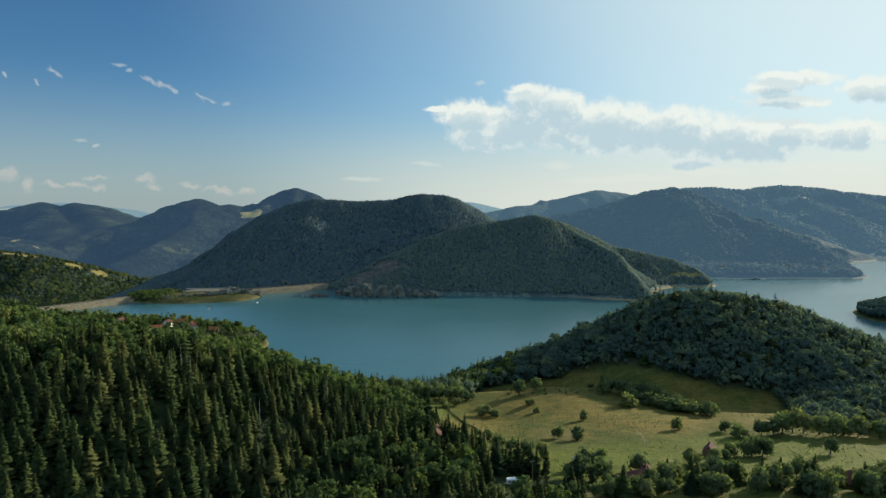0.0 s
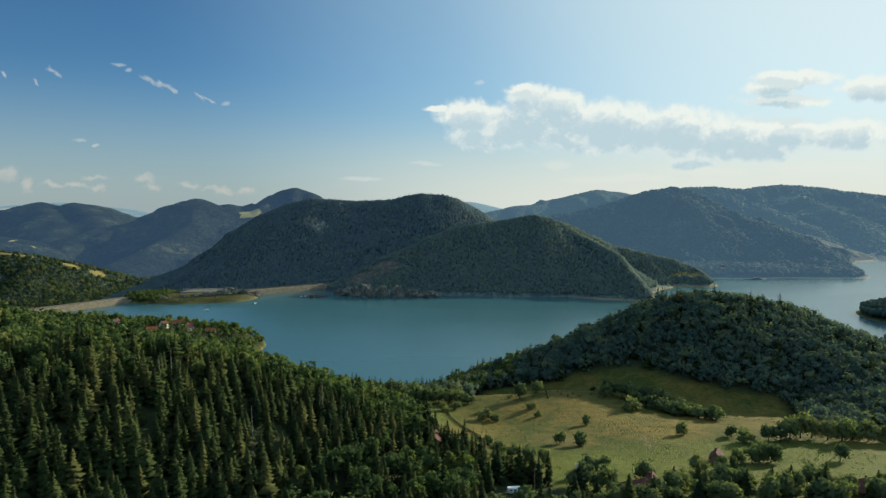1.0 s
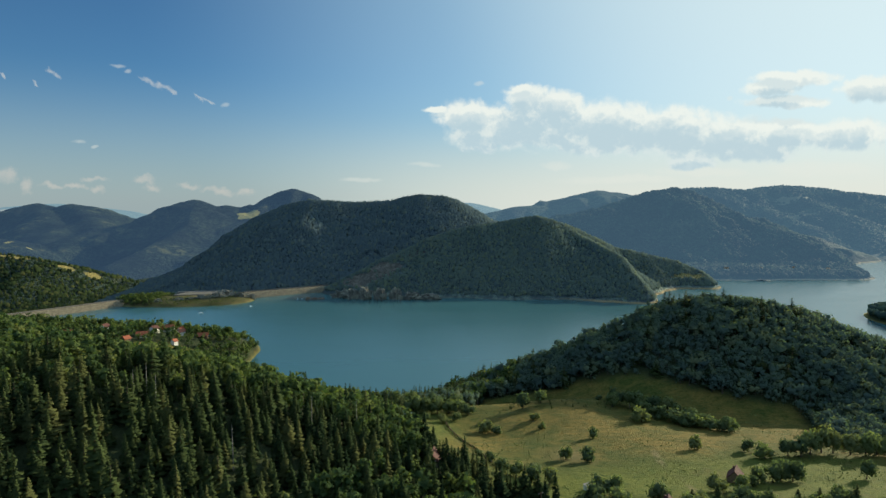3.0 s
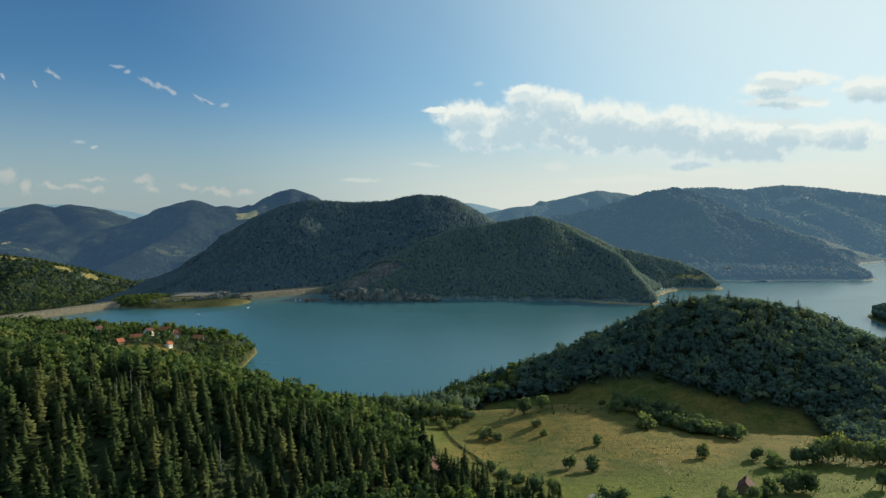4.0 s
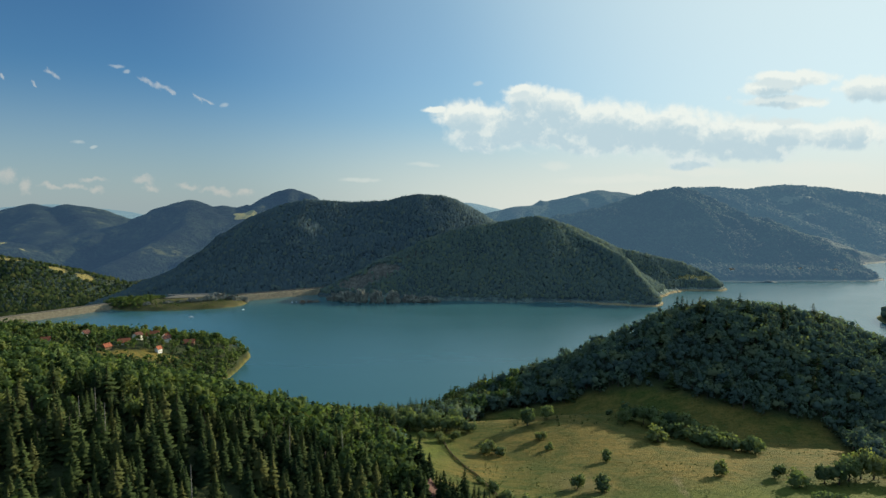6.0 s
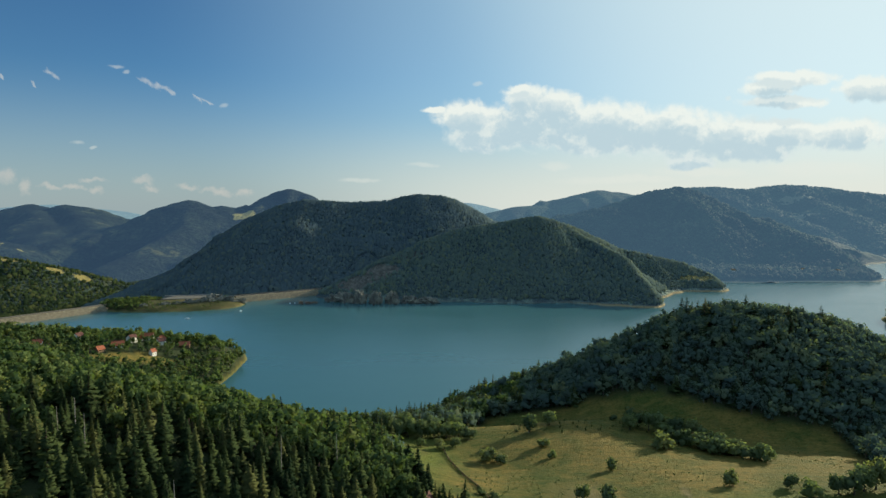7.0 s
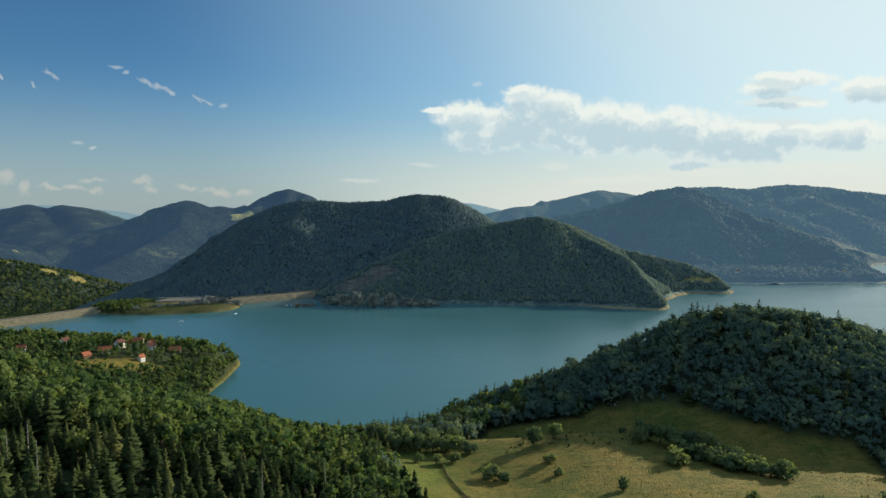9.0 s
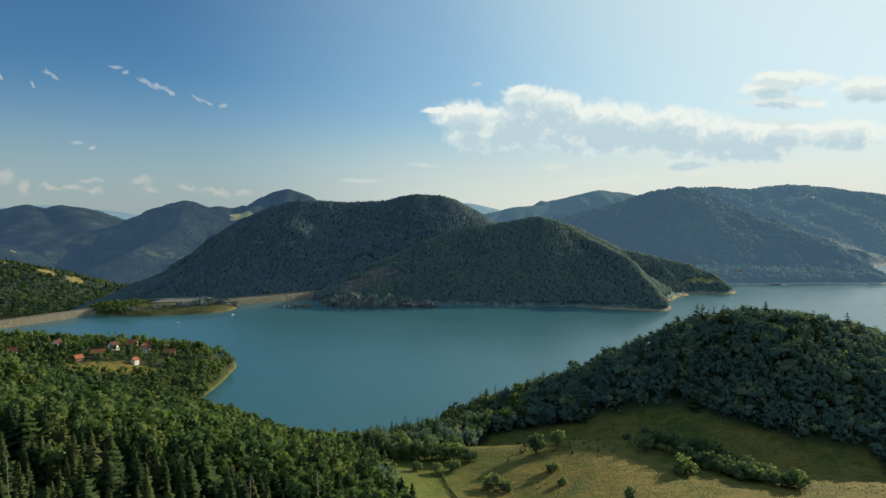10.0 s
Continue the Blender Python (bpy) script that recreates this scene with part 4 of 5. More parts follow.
# gardens: nothing right against the houses; trees on the camera's sightline kept low
homes = np.array([(-346, 674), (-367, 645), (-306, 637), (-301, 659), (-299, 682), (-295, 704), (-284, 712), (-277, 697), (-270, 662), (-258, 706)])
gap = np.hypot(x[:, None] - homes[None, :, 0], y[:, None] - homes[None, :, 1]).min(1)
before = np.where((np.abs((x[:, None] - homes[None, :, 0]) + 0.47 * (y[:, None] - homes[None, :, 1])) < 8) & (y[:, None] < homes[None, :, 1]) & (y[:, None] > homes[None, :, 1] - 20), 1, 0).max(1)
ok &= gap > 5.5
x, y, z, before = x[ok], y[ok], z[ok], before[ok]
scatter("broadleaf_forest", "green trees and orchards round the lakeside village", [pieces(t) for t in LEAFY_FAR], np.stack([x, y, z], 1), rng.uniform(4.5, 12.5, len(x)) * np.where(before > 0, 0.68, np.where((y > 690) & (x < -240), 1.2, 1.0)), rng.uniform(0.85, 1.2, len(x)), [M_LEAF, M_BARK])
x, y = jittered(540, 900, 840, 1040, 7)
z = land(x, y)
ok = z > 2
x, y, z = x[ok], y[ok], z[ok]
scatter("broadleaf_forest", "dark trees on a small point in the lake", [[(*far_crown(90 + s, False), 0)] for s in range(5)], np.stack([x, y, z], 1), rng.uniform(9, 14, len(x)), rng.uniform(0.9, 1.2, len(x)), [M_HAZED_WOOD])

# far mountainsides
def clear_of(x, y, spots):
    """Distance to the nearest of some ovals, 1 at its rim."""
    return np.minimum.reduce([np.hypot((x - cx) / rx, (y - cy) / ry) for cx, cy, rx, ry in spots])


def mountain_wood(height, box, gap, tall, wide, pointed, rough, mat, label, low=4, bare=None, sunk=0.42):
    """Trees on the flanks of a mountain that are turned towards the camera's flight."""
    x, y = jittered(*box, gap)
    form = lambda p, q: mountain_height(height, p, q, rough)
    z = form(x, y)
    up = slope_of(form, x, y)
    facing = up[:, 0] * -x + up[:, 1] * (55 - y) + up[:, 2] * (170 - z)
    ok = in_view(x, y) & (z > np.where(dam_side(x, y) > 0, -95, low)) & (facing > -0.16 * np.hypot(x, y)) & (dam_side(x, y) > (62 if height is hill_valley else -2000))
    if bare:
        ok &= clear_of(x, y, bare) > 1 + 0.25 * rng.normal(0, 1, len(x))
    x, y, z, up = x[ok], y[ok], z[ok], up[ok]
    kinds = [[(*far_crown(100 + s, s < 12 * pointed), 0)] for s in range(12)]
    size = tall * np.clip(0.95 + 0.30 * fbm(x, y, 40, 3, 61) + rng.normal(0, 0.18, len(x)), 0.5, 1.6)
    scatter("far_forest", label, kinds, np.stack([x, y, z - sunk * size + 1.2], 1), size, wide * rng.uniform(0.85, 1.2, len(x)), [mat], slope=up)


mountain_wood(hill_pines, (-800, 250, 1145, 1740), 5.0, 8.6, 1.12, 0.6, 13, M_HAZED_PINE, "pine wood covering the mountain beyond the dam", 8)
mountain_wood(hill_quarry, (-300, 720, 1020, 1480), 4.4, 7.4, 1.0, 0.35, 9, M_HAZED_LEAF, "mixed wood covering the headland", 5, SCREE[:2] + [(500, 1300, 40, 14)])
# dark needle colour stands in for the shadow lying on this hill
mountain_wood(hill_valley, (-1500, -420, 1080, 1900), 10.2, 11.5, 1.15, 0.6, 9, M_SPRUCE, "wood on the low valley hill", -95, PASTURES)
# these crowns share the slope's emissive haze
mountain_wood(hill_across, (330, 1120, 1400, 2230), 9.0, 12.0, 1.15, 0.3, 24, M_FAR_SHORE_HAZE, "wood on the mountain across the lake, with bluish haze as glow", 4, [(760, 1470, 60, 12), (640, 1450, 50, 10)])


# tree crowns glow with the range's painted haze too
mountain_wood(range_right, (1000, 2300, 1850, 3260), 15.0, 15.0, 1.2, 0.3, 34, M_PALE_HAZE, "wood on the mountain range, its haze put in as glow", 12, [(1500, 2700, 70, 30), (1850, 2600, 60, 30), (1650, 3000, 90, 30)], 0.5)


# ---- helpers for built things ----
def part(name, bm, mat, parent, label=""):
    """Links a bmesh as one mesh under a thing or a part."""
    me = bpy.data.meshes.new(name)
    bm.to_mesh(me)
    bm.free()
    me.materials.append(mat)
    ob = new(name, me)
    ob.parent = parent
    if label:
        ob["label"] = label
    return ob


def box(bm, x0, x1, y0, y1, z0, z1, bevel=0.0):
    g = bmesh.ops.create_cube(bm, size=1.0, matrix=Matrix.Translation(((x0 + x1) / 2, (y0 + y1) / 2, (z0 + z1) / 2)) @ Matrix.Diagonal((x1 - x0, y1 - y0, z1 - z0, 1)))
    if bevel:
        es = {e for v in g["verts"] for e in v.link_edges}
        bmesh.ops.bevel(bm, geom=list(es), offset=bevel, segments=2, affect="EDGES")
    return bm


def slab(bm, pts, thick):
    """A plate from four corners, thickened downwards."""
    up = [bm.verts.new(p) for p in pts]
    lo = [bm.verts.new((p[0], p[1], p[2] - thick)) for p in pts]
    n = len(pts)
    bm.faces.new(up)
    bm.faces.new(lo[::-1])
    for i in range(n):
        bm.faces.new((up[i], lo[i], lo[(i + 1) % n], up[(i + 1) % n]))
    bmesh.ops.recalc_face_normals(bm, faces=bm.faces)
    return bm


def rod(bm, a, b, r, sides=8, r2=None):
    a, b = Vector(a), Vector(b)
    d = b - a
    m = Matrix.Translation((a + b) / 2) @ d.to_track_quat("Z", "Y").to_matrix().to_4x4()
    bmesh.ops.create_cone(bm, cap_ends=True, segments=sides, radius1=r, radius2=r if r2 is None else r2, depth=d.length, matrix=m)
    return bm


def panel(xs, zs, ya, yb):
    """A wall between two planes, its cells of odd column and odd row left open as windows."""
    bm = bmesh.new()
    nx, nz = len(xs), len(zs)
    va = [[bm.verts.new((x, ya, z)) for z in zs] for x in xs]
    vb = [[bm.verts.new((x, yb, z)) for z in zs] for x in xs]
    hole = {(i, j) for i in range(1, nx - 1, 2) for j in range(1, nz - 1, 2)}
    solid = {(i, j) for i in range(nx - 1) for j in range(nz - 1)} - hole
    for i, j in solid:
        for v in (va, vb):
            bm.faces.new((v[i][j], v[i + 1][j], v[i + 1][j + 1], v[i][j + 1]))
        for di, dj, p, q in ((-1, 0, (i, j), (i, j + 1)), (1, 0, (i + 1, j), (i + 1, j + 1)), (0, -1, (i, j), (i + 1, j)), (0, 1, (i, j + 1), (i + 1, j + 1))):
            if (i + di, j + dj) not in solid:
                bm.faces.new((va[p[0]][p[1]], va[q[0]][q[1]], vb[q[0]][q[1]], vb[p[0]][p[1]]))
    bmesh.ops.recalc_face_normals(bm, faces=bm.faces)
    return bm


def tiled_slope(c, thick, n):
    """A roof slope with raised rows of tiles from ridge to eaves."""
    bm = bmesh.new()
    a, b, e, d = [Vector(p) for p in c]
    lo, rows = Vector((0, 0, -thick)), []
    for i in range(2 * n + 1):
        u = i / (2 * n)
        up = Vector((0, 0, 0.07 if i % 2 else 0.0))
        p, q = a.lerp(b, u) + up, d.lerp(e, u) + up
        rows.append([bm.verts.new(v) for v in (p, q, d.lerp(e, u) + lo, a.lerp(b, u) + lo)])
    for r, s in zip(rows, rows[1:]):
        for k in range(4):
            bm.faces.new((r[k], r[(k + 1) % 4], s[(k + 1) % 4], s[k]))
    bm.faces.new(rows[0])
    bm.faces.new(rows[-1][::-1])
    bmesh.ops.recalc_face_normals(bm, faces=bm.faces)
    return bm


def ground_at(x, y):
    return float(land(np.array([x]), np.array([y]))[0])


# ---- dams ----
def embankment(a, b, crest, label):
    """A rock-fill dam from a to b: stone body, road along the crest, low parapet."""
    a, b = Vector(a), Vector(b)
    along = (b - a).normalized()
    side = Vector((along.y, -along.x))
    dam = tagged(new("dam"), label, "dam", kind="structure")
    n = 40
    prof = [(30, -14), (4.5, crest), (-4.5, crest), (-95, -62)]
    v, f = [], []
    g = np.random.default_rng(5)
    for i in range(n + 1):
        p = a + (b - a) * (i / n)
        row = []
        for k in range(len(prof) - 1):
            (o0, z0), (o1, z1) = prof[k], prof[k + 1]
            m = 8 if k == 0 else 2
            row += [(o0 + (o1 - o0) * j / m, z0 + (z1 - z0) * j / m, 0.5 if 0 < j < m and k == 0 else 0) for j in range(m)]
        row.append((*prof[-1], 0))
        for o, z, jit in row:
            q = p + side * (o + g.normal(0, jit))
            v.append((q.x, q.y, z + g.normal(0, jit * 0.6)))
    k = len(row)
    me = mesh_of("stone_body", np.array(v), grid_faces(n + 1, k), M_RIPRAP)
    new("stone_body", me).parent = dam
    for name, o0, o1, z, mat, h in (("road", -3.2, 3.2, crest + 0.12, M_ROAD, 0.3), ("parapet", 3.6, 4.1, crest + 1.0, M_GRAVEL, 1.2), ("parapet", -4.1, -3.7, crest + 0.8, M_GRAVEL, 1.0)):
        c = [a + side * o0, b + side * o0, b + side * o1, a + side * o1]
        part(name, slab(bmesh.new(), [(p.x, p.y, z) for p in c], h), mat, dam)


embankment((-740, 775), (-528, 1072), 8.5, "stone embankment dam with a pale road along its crest")
embankment((-352, 1150), (-205, 1248), 10.0, "far stone embankment dam running to the quarry headland")


def gravel_yard():
    yard = tagged(new("gravel_yard"), "flat grey gravel yard on the knoll between the dams", "yard", kind="structure")
    part("surface", slab(bmesh.new(), [(-462, 1108, 10.8), (-400, 1116, 11.2), (-388, 1140, 12.2), (-450, 1136, 11.8)], 6), M_GRAVEL, yard)
    part("wall", slab(bmesh.new(), [(-466, 1136, 12.4), (-378, 1144, 13.0), (-378, 1147, 13.0), (-466, 1139, 12.4)], 8), M_ROAD, yard)


gravel_yard()


# ---- rocks ----
def rock(x, y, z, sx, sy, sz, seed, label, group=""):
    bm = bmesh.new()
    bmesh.ops.create_icosphere(bm, subdivisions=4, radius=1.0)
    off = Vector((seed * 7.3, seed * 3.1, seed * 1.7))
    for v in bm.verts:
        d = v.co.normalized()
        n = noise.fractal(d * 2.2 + off, 0.55, 2.2, 6)
        crack = abs(noise.noise(Vector((d.x * 4, d.y * 4, d.z * 1.2)) + off))
        v.co = Vector((d.x * sx, d.y * sy, d.z * sz)) * (1 + 0.42 * n - 0.35 * (1 - min(1, crack * 4)))
    me = bpy.data.meshes.new("rock_outcrop")
    bm.to_mesh(me)
    bm.free()
    me.materials.append(M_ROCK)
    ob = tagged(new("rock_outcrop", me), label, "rock", group=group)
    ob.location = (x, y, z)
    return ob


for k, (rx, ry, sx, sz) in enumerate(((-158, 1136, 17, 15), (-134, 1128, 12, 20), (-108, 1126, 11, 19), (-80, 1126, 12, 18), (-182, 1150, 14, 10), (-52, 1128, 15, 11), (-20, 1126, 18, 8))):
    rock(rx, ry, 2, sx, 9, sz, k + 1, "pale craggy rock outcrop at the waterline below the quarry", "shore crags")
for k, (rx, ry, s) in enumerate(((-350, 1112, 9), (-366, 1106, 7), (-380, 1100, 10), (-392, 1093, 6), (-404, 1090, 8), (-338, 1126, 9), (-372, 1116, 11), (-422, 1082, 5), (-440, 1078, 6), (-470, 1066, 6))):
    rock(rx, ry, max(1.0, ground_at(rx, ry) - 0.5), s * 1.5, s * 0.9, s * 0.7, k + 20, "pale brown boulder on the shore by the dam", "boulders by the dam")


# ---- houses ----
def house(x, y, turn, w, d, eaves, ridge, roof_mat, wall_mat, label, rows=1, group=""):
    """A gabled house: four walls with window holes, roof slabs, chimney, door, windows in frames."""
    base = ground_at(x, y)
    ob = tagged(new("house"), label, "house", group=group)
    hw, hd, t = w / 2, d / 2, 0.35
    for sx in (-1, 1):
        bm = bmesh.new()
        x0, x1 = sorted((sx * hw, sx * (hw - t)))
        top = [(x0, -hd, eaves), (x0, 0, ridge), (x0, hd, eaves), (x0, hd, -1.5), (x0, -hd, -1.5)]
        a = [bm.verts.new(p) for p in top]
        b = [bm.verts.new((x1, p[1], p[2])) for p in top]
        bm.faces.new(a)
        bm.faces.new(b[::-1])
        for i in range(5):
            bm.faces.new((a[i], b[i], b[(i + 1) % 5], a[(i + 1) % 5]))
        bmesh.ops.recalc_face_normals(bm, faces=bm.faces)
        part("wall", bm, wall_mat, ob)
    bays = max(2, int(w / 3))
    step_x = (w - 2 * t) / bays
    mids = [-hw + t + step_x * (i + 0.5) for i in range(bays)]
    xs = sorted([-hw + t, hw - t] + [m - 0.5 for m in mids] + [m + 0.5 for m in mids])
    zs = [-1.5] + [q for r in range(rows) for q in (0.9 + r * 2.7, min(2.2 + r * 2.7, eaves - 0.15))] + [eaves]
    for sy in (-1, 1):
        part("wall", panel(xs, zs, sy * hd, sy * (hd - t)), wall_mat, ob)
        for cx in mids:
            for r in range(rows):
                s, e = zs[1 + 2 * r], zs[2 + 2 * r]
                ym = sy * (hd - 0.12)
                fx, fz = [cx - 0.5, cx - 0.42, cx + 0.42, cx + 0.5], [s, s + 0.08, e - 0.08, e]
                win = part("window", panel(fx, fz, ym - 0.05, ym + 0.05), M_TIMBER, ob)
                part("pane", box(bmesh.new(), cx - 0.42, cx + 0.42, ym - 0.015, ym + 0.015, s + 0.08, e - 0.08), M_GLASS, win)
    part("door", box(bmesh.new(), hw - 0.02, hw + 0.06, -0.5, 0.5, 0, 2.05, 0.02), M_TIMBER, ob)
    over, thick = 0.6, 0.22
    pitch = (ridge - eaves) / hd
    for sy in (-1, 1):
        lowz = eaves - over * pitch
        c = [(-hw - over, 0, ridge + 0.25), (hw + over, 0, ridge + 0.25), (hw + over, sy * (hd + over), lowz + 0.25), (-hw - over, sy * (hd + over), lowz + 0.25)]
        part("roof", tiled_slope(c, thick, int((w + 2 * over) / 0.45)), roof_mat, ob)
    part("ridge_cap", rod(bmesh.new(), (-hw - over, 0, ridge + 0.28), (hw + over, 0, ridge + 0.28), 0.16, 8), roof_mat, ob)
    bm = box(bmesh.new(), hw * 0.35, hw * 0.35 + 0.6, hd * 0.25, hd * 0.25 + 0.6, ridge - 1.5, ridge + 0.5, 0.03)
    box(bm, hw * 0.35 - 0.08, hw * 0.35 + 0.68, hd * 0.25 - 0.08, hd * 0.25 + 0.68, ridge + 0.5, ridge + 0.62, 0.02)
    part("chimney", bm, M_DARK_ROOF, ob)
    ob.matrix_world = pose(x, y, base, 0, 0, turn)
    return ob


V = "houses of the lakeside village"
house(-346, 674, 75, 9, 8, 5.2, 8.6, M_DARK_ROOF, M_WALL, "white gabled house with a dark roof among trees", 2, V).scale = (0.8, 0.8, 0.8)
house(-367, 645, 20, 9, 8, 3.0, 6.4, M_ROOF, M_WALL, "small house with a bright red roof in the wood", 1, V).scale = (0.8, 0.8, 0.8)
house(-306, 637, 60, 8, 7, 2.8, 6.0, M_ROOF, M_TIMBER, "brown timber cottage with a red roof by the field", 1, V).scale = (0.8, 0.8, 0.8)
house(-301, 659, 25, 13, 9, 3.2, 7.0, M_ROOF, M_WALL, "long white house with a red tiled roof", 1, V).scale = (0.8, 0.8, 0.8)
house(-299, 682, 70, 10, 8, 5.4, 8.8, M_DARK_ROOF, M_WALL, "tall white house with a steep dark roof", 2, V).scale = (0.8, 0.8, 0.8)
house(-295, 704, 15, 16, 11, 5.2, 10.0, M_ROOF, M_WALL, "large white house with a broad red roof", 2, V).scale = (0.8, 0.8, 0.8)
house(-284, 712, 80, 9, 8, 5.0, 9.0, M_ROOF, M_WALL, "white house with a red hipped-looking roof beside the large one", 2, V).scale = (0.8, 0.8, 0.8)
house(-277, 697, 40, 8, 7, 5.0, 8.2, M_DARK_ROOF, M_WALL, "small white house with a grey-brown roof", 2, V).scale = (0.8, 0.8, 0.8)
house(-270, 662, 65, 6, 6, 4.6, 7.4, M_ROOF, M_WALL, "narrow white cottage with a red roof at the field's edge", 1, V).scale = (0.8, 0.8, 0.8)
house(-258, 706, 10, 13, 9, 2.8, 6.6, M_ROOF, M_TIMBER, "low house with a wide red-brown roof near the point", 1, V).scale = (0.8, 0.8, 0.8)
F = "farmhouses by the meadow"
house(129, 298, 60, 9, 7, 3.0, 6.8, M_DARK_ROOF, M_TIMBER, "dark timber barn with a steep brown-red roof on the meadow", 1, F).scale = (0.82, 0.82, 0.82)
house(171, 258, 15, 12, 8, 2.8, 6.0, M_DARK_ROOF, M_TIMBER, "old farmhouse with a brown tiled roof behind trees", 1, F)
house(76, 252, 20, 11, 7, 2.6, 5.4, M_DARK_ROOF, M_TIMBER, "low farm shed with a dark red roof among trees", 1, F)
house(85, 257, 70, 7, 6, 2.8, 5.8, M_DARK_ROOF, M_TIMBER, "small gabled barn with a dark red roof", 1, F)
house(-3, 293, 80, 7, 6, 2.8, 6.2, M_DARK_ROOF, M_WALL, "cottage with a red-brown roof at the forest edge", 1, F)
for fx, fy in ((720, 1452), (800, 1462), (870, 1450), (640, 1448)):
    h_ob = house(fx, fy, rng.uniform(0, 90), 10, 8, 4.5, 7.0, M_TIMBER, M_WALL, "tiny white house on the far wooded shore", 1, "houses on the far shore")
    h_ob.location.z = max(2.0, float(mountain_height(hill_across, np.array([fx]), np.array([fy]), 24)[0]))


# ---- caravan, sheds, pole, fence ----
def caravan(x, y, turn):
    z = ground_at(x, y)
    ob = tagged(new("caravan"), "white touring caravan parked at the forest edge", "caravan")
    bm = box(bmesh.new(), -2.6, 2.6, -1.1, 1.1, 0.55, 2.6, 0.22)
    part("body", bm, M_WHITE, ob)
    for cx, w in ((-1.5, 1.0), (0.2, 1.2), (1.7, 0.8)):
        for sy in (-1, 1):
            part("window", box(bmesh.new(), cx - w / 2, cx + w / 2, sy * 1.105 - 0.02, sy * 1.105 + 0.02, 1.5, 2.1, 0.01), M_GLASS, ob)
    part("stripe", box(bmesh.new(), -2.4, 2.4, -1.115, -1.1, 1.05, 1.2), M_STEEL, ob)
    part("door", box(bmesh.new(), 0.95, 1.25, -1.125, -1.1, 0.7, 1.4), M_WHITE, ob)
    part("drawbar", rod(bmesh.new(), (2.5, 0, 0.6), (3.9, 0, 0.5), 0.06), M_STEEL, ob)
    for sy in (-1, 1):
        wheel = part("wheel", rod(bmesh.new(), (-0.2, sy * 0.9, 0.33), (-0.2, sy * 1.12, 0.33), 0.33, 20), M_RUBBER, ob)
        part("rim", rod(bmesh.new(), (-0.2, sy * 1.12, 0.33), (-0.2, sy * 1.14, 0.33), 0.19, 16), M_WHITE, wheel)
    ob.matrix_world = pose(x, y, z, 0, 0, turn)


caravan(29, 252, 8)


def utility_pole(x, y, tall, turn):
    ob = tagged(new("utility_pole"), "weathered wooden power pole at the forest edge", "pole")
    part("post", rod(bmesh.new(), (0, 0, -0.5), (0, 0, tall), 0.16, 10, 0.11), M_TIMBER, ob)
    part("crossarm", box(bmesh.new(), -1.0, 1.0, -0.06, 0.06, tall - 0.6, tall - 0.45, 0.01), M_TIMBER, ob)
    for k in (-0.9, 0, 0.9):
        part("insulator", rod(bmesh.new(), (k, 0, tall - 0.45), (k, 0, tall - 0.2), 0.05, 8), M_WHITE, ob)
    ob.matrix_world = pose(x, y, ground_at(x, y), 0, 0, turn)


utility_pole(37, 252, 10.5, 30)


def shed(x, y, turn):
    ob = tagged(new("shed"), "small white garden shed on the meadow's edge", "shed")
    part("wall", box(bmesh.new(), -1.5, 1.5, -1.1, 1.1, -0.3, 2.0, 0.02), M_WHITE, ob)
    part("roof", slab(bmesh.new(), [(-1.7, -1.3, 2.1), (1.7, -1.3, 2.1), (1.7, 1.3, 2.5), (-1.7, 1.3, 2.5)], 0.12), M_ROAD, ob)
    part("door", box(bmesh.new(), -0.45, 0.45, -1.14, -1.1, 0, 1.9), M_TIMBER, ob)
    ob.matrix_world = pose(x, y, ground_at(x, y), 0, 0, turn)


shed(62, 286, 30)
shed(113, 262, 60)


def fence(points, label):
    """Posts and two rails along a line over the ground."""
    ob = tagged(new("fence"), label, "fence")
    pts = [Vector(p) for p in points]
    prev = None
    post_me = bpy.data.meshes.new("post")
    bm = rod(bmesh.new(), (0, 0, -0.4), (0, 0, 1.5), 0.15, 6)
    bm.to_mesh(post_me)
    bm.free()
    post_me.materials.append(M_TIMBER)
    for a, b in zip(pts, pts[1:]):
        n = int((b - a).length / 1.6)
        for i in range(n):
            p = a + (b - a) * (i / n)
            q = Vector((p.x, p.y, ground_at(p.x, p.y)))
            post = new("post", post_me)
            post.location, post.parent = q, ob
            if prev is not None:
                for dz in (0.5, 0.9, 1.3):
                    part("rail", rod(bmesh.new(), prev + Vector((0, 0, dz)), q + Vector((0, 0, dz)), 0.08, 5), M_TIMBER, ob)
            prev = q


fence([(3, 408), (6, 390), (13, 360), (22, 325), (27, 306)], "dark wooden post-and-rail fence across the meadow")


# ---- trees and bushes of the meadow, each by itself ----
def grown(kind, mats):
    return [(mesh_of("crown", t[0], t[1], mats[0], None, t[3]), mesh_of("trunk", t[2][0], t[2][1], mats[1])) for t in kind]


BUSH_ME, LEAFY_ME, YOUNG_ME = grown(BUSHY, (M_BUSH, M_BARK)), grown([broadleaf(420, 0.065, 140 + s, wide=0.50, low=0.02, lobes=12, tall=0.46, cores=12) for s in range(5)], (M_BUSH, M_BARK)), tree_meshes


def plant(kind, x, y, tall, wide, name, label, category, group=""):
    ob = tagged(new(name), label, category, group=group)
    crown, stem = kind[int(rng.integers(len(kind)))]
    for part_name, me in (("crown", crown), ("trunk", stem)):
        new(part_name, me).parent = ob
    ob.matrix_world = pose(x, y, ground_at(x, y), 0, 0, rng.uniform(0, 360)) @ Matrix.Diagonal((1.12 * tall * wide, 1.12 * tall * wide, 1.12 * tall, 1))
    return ob


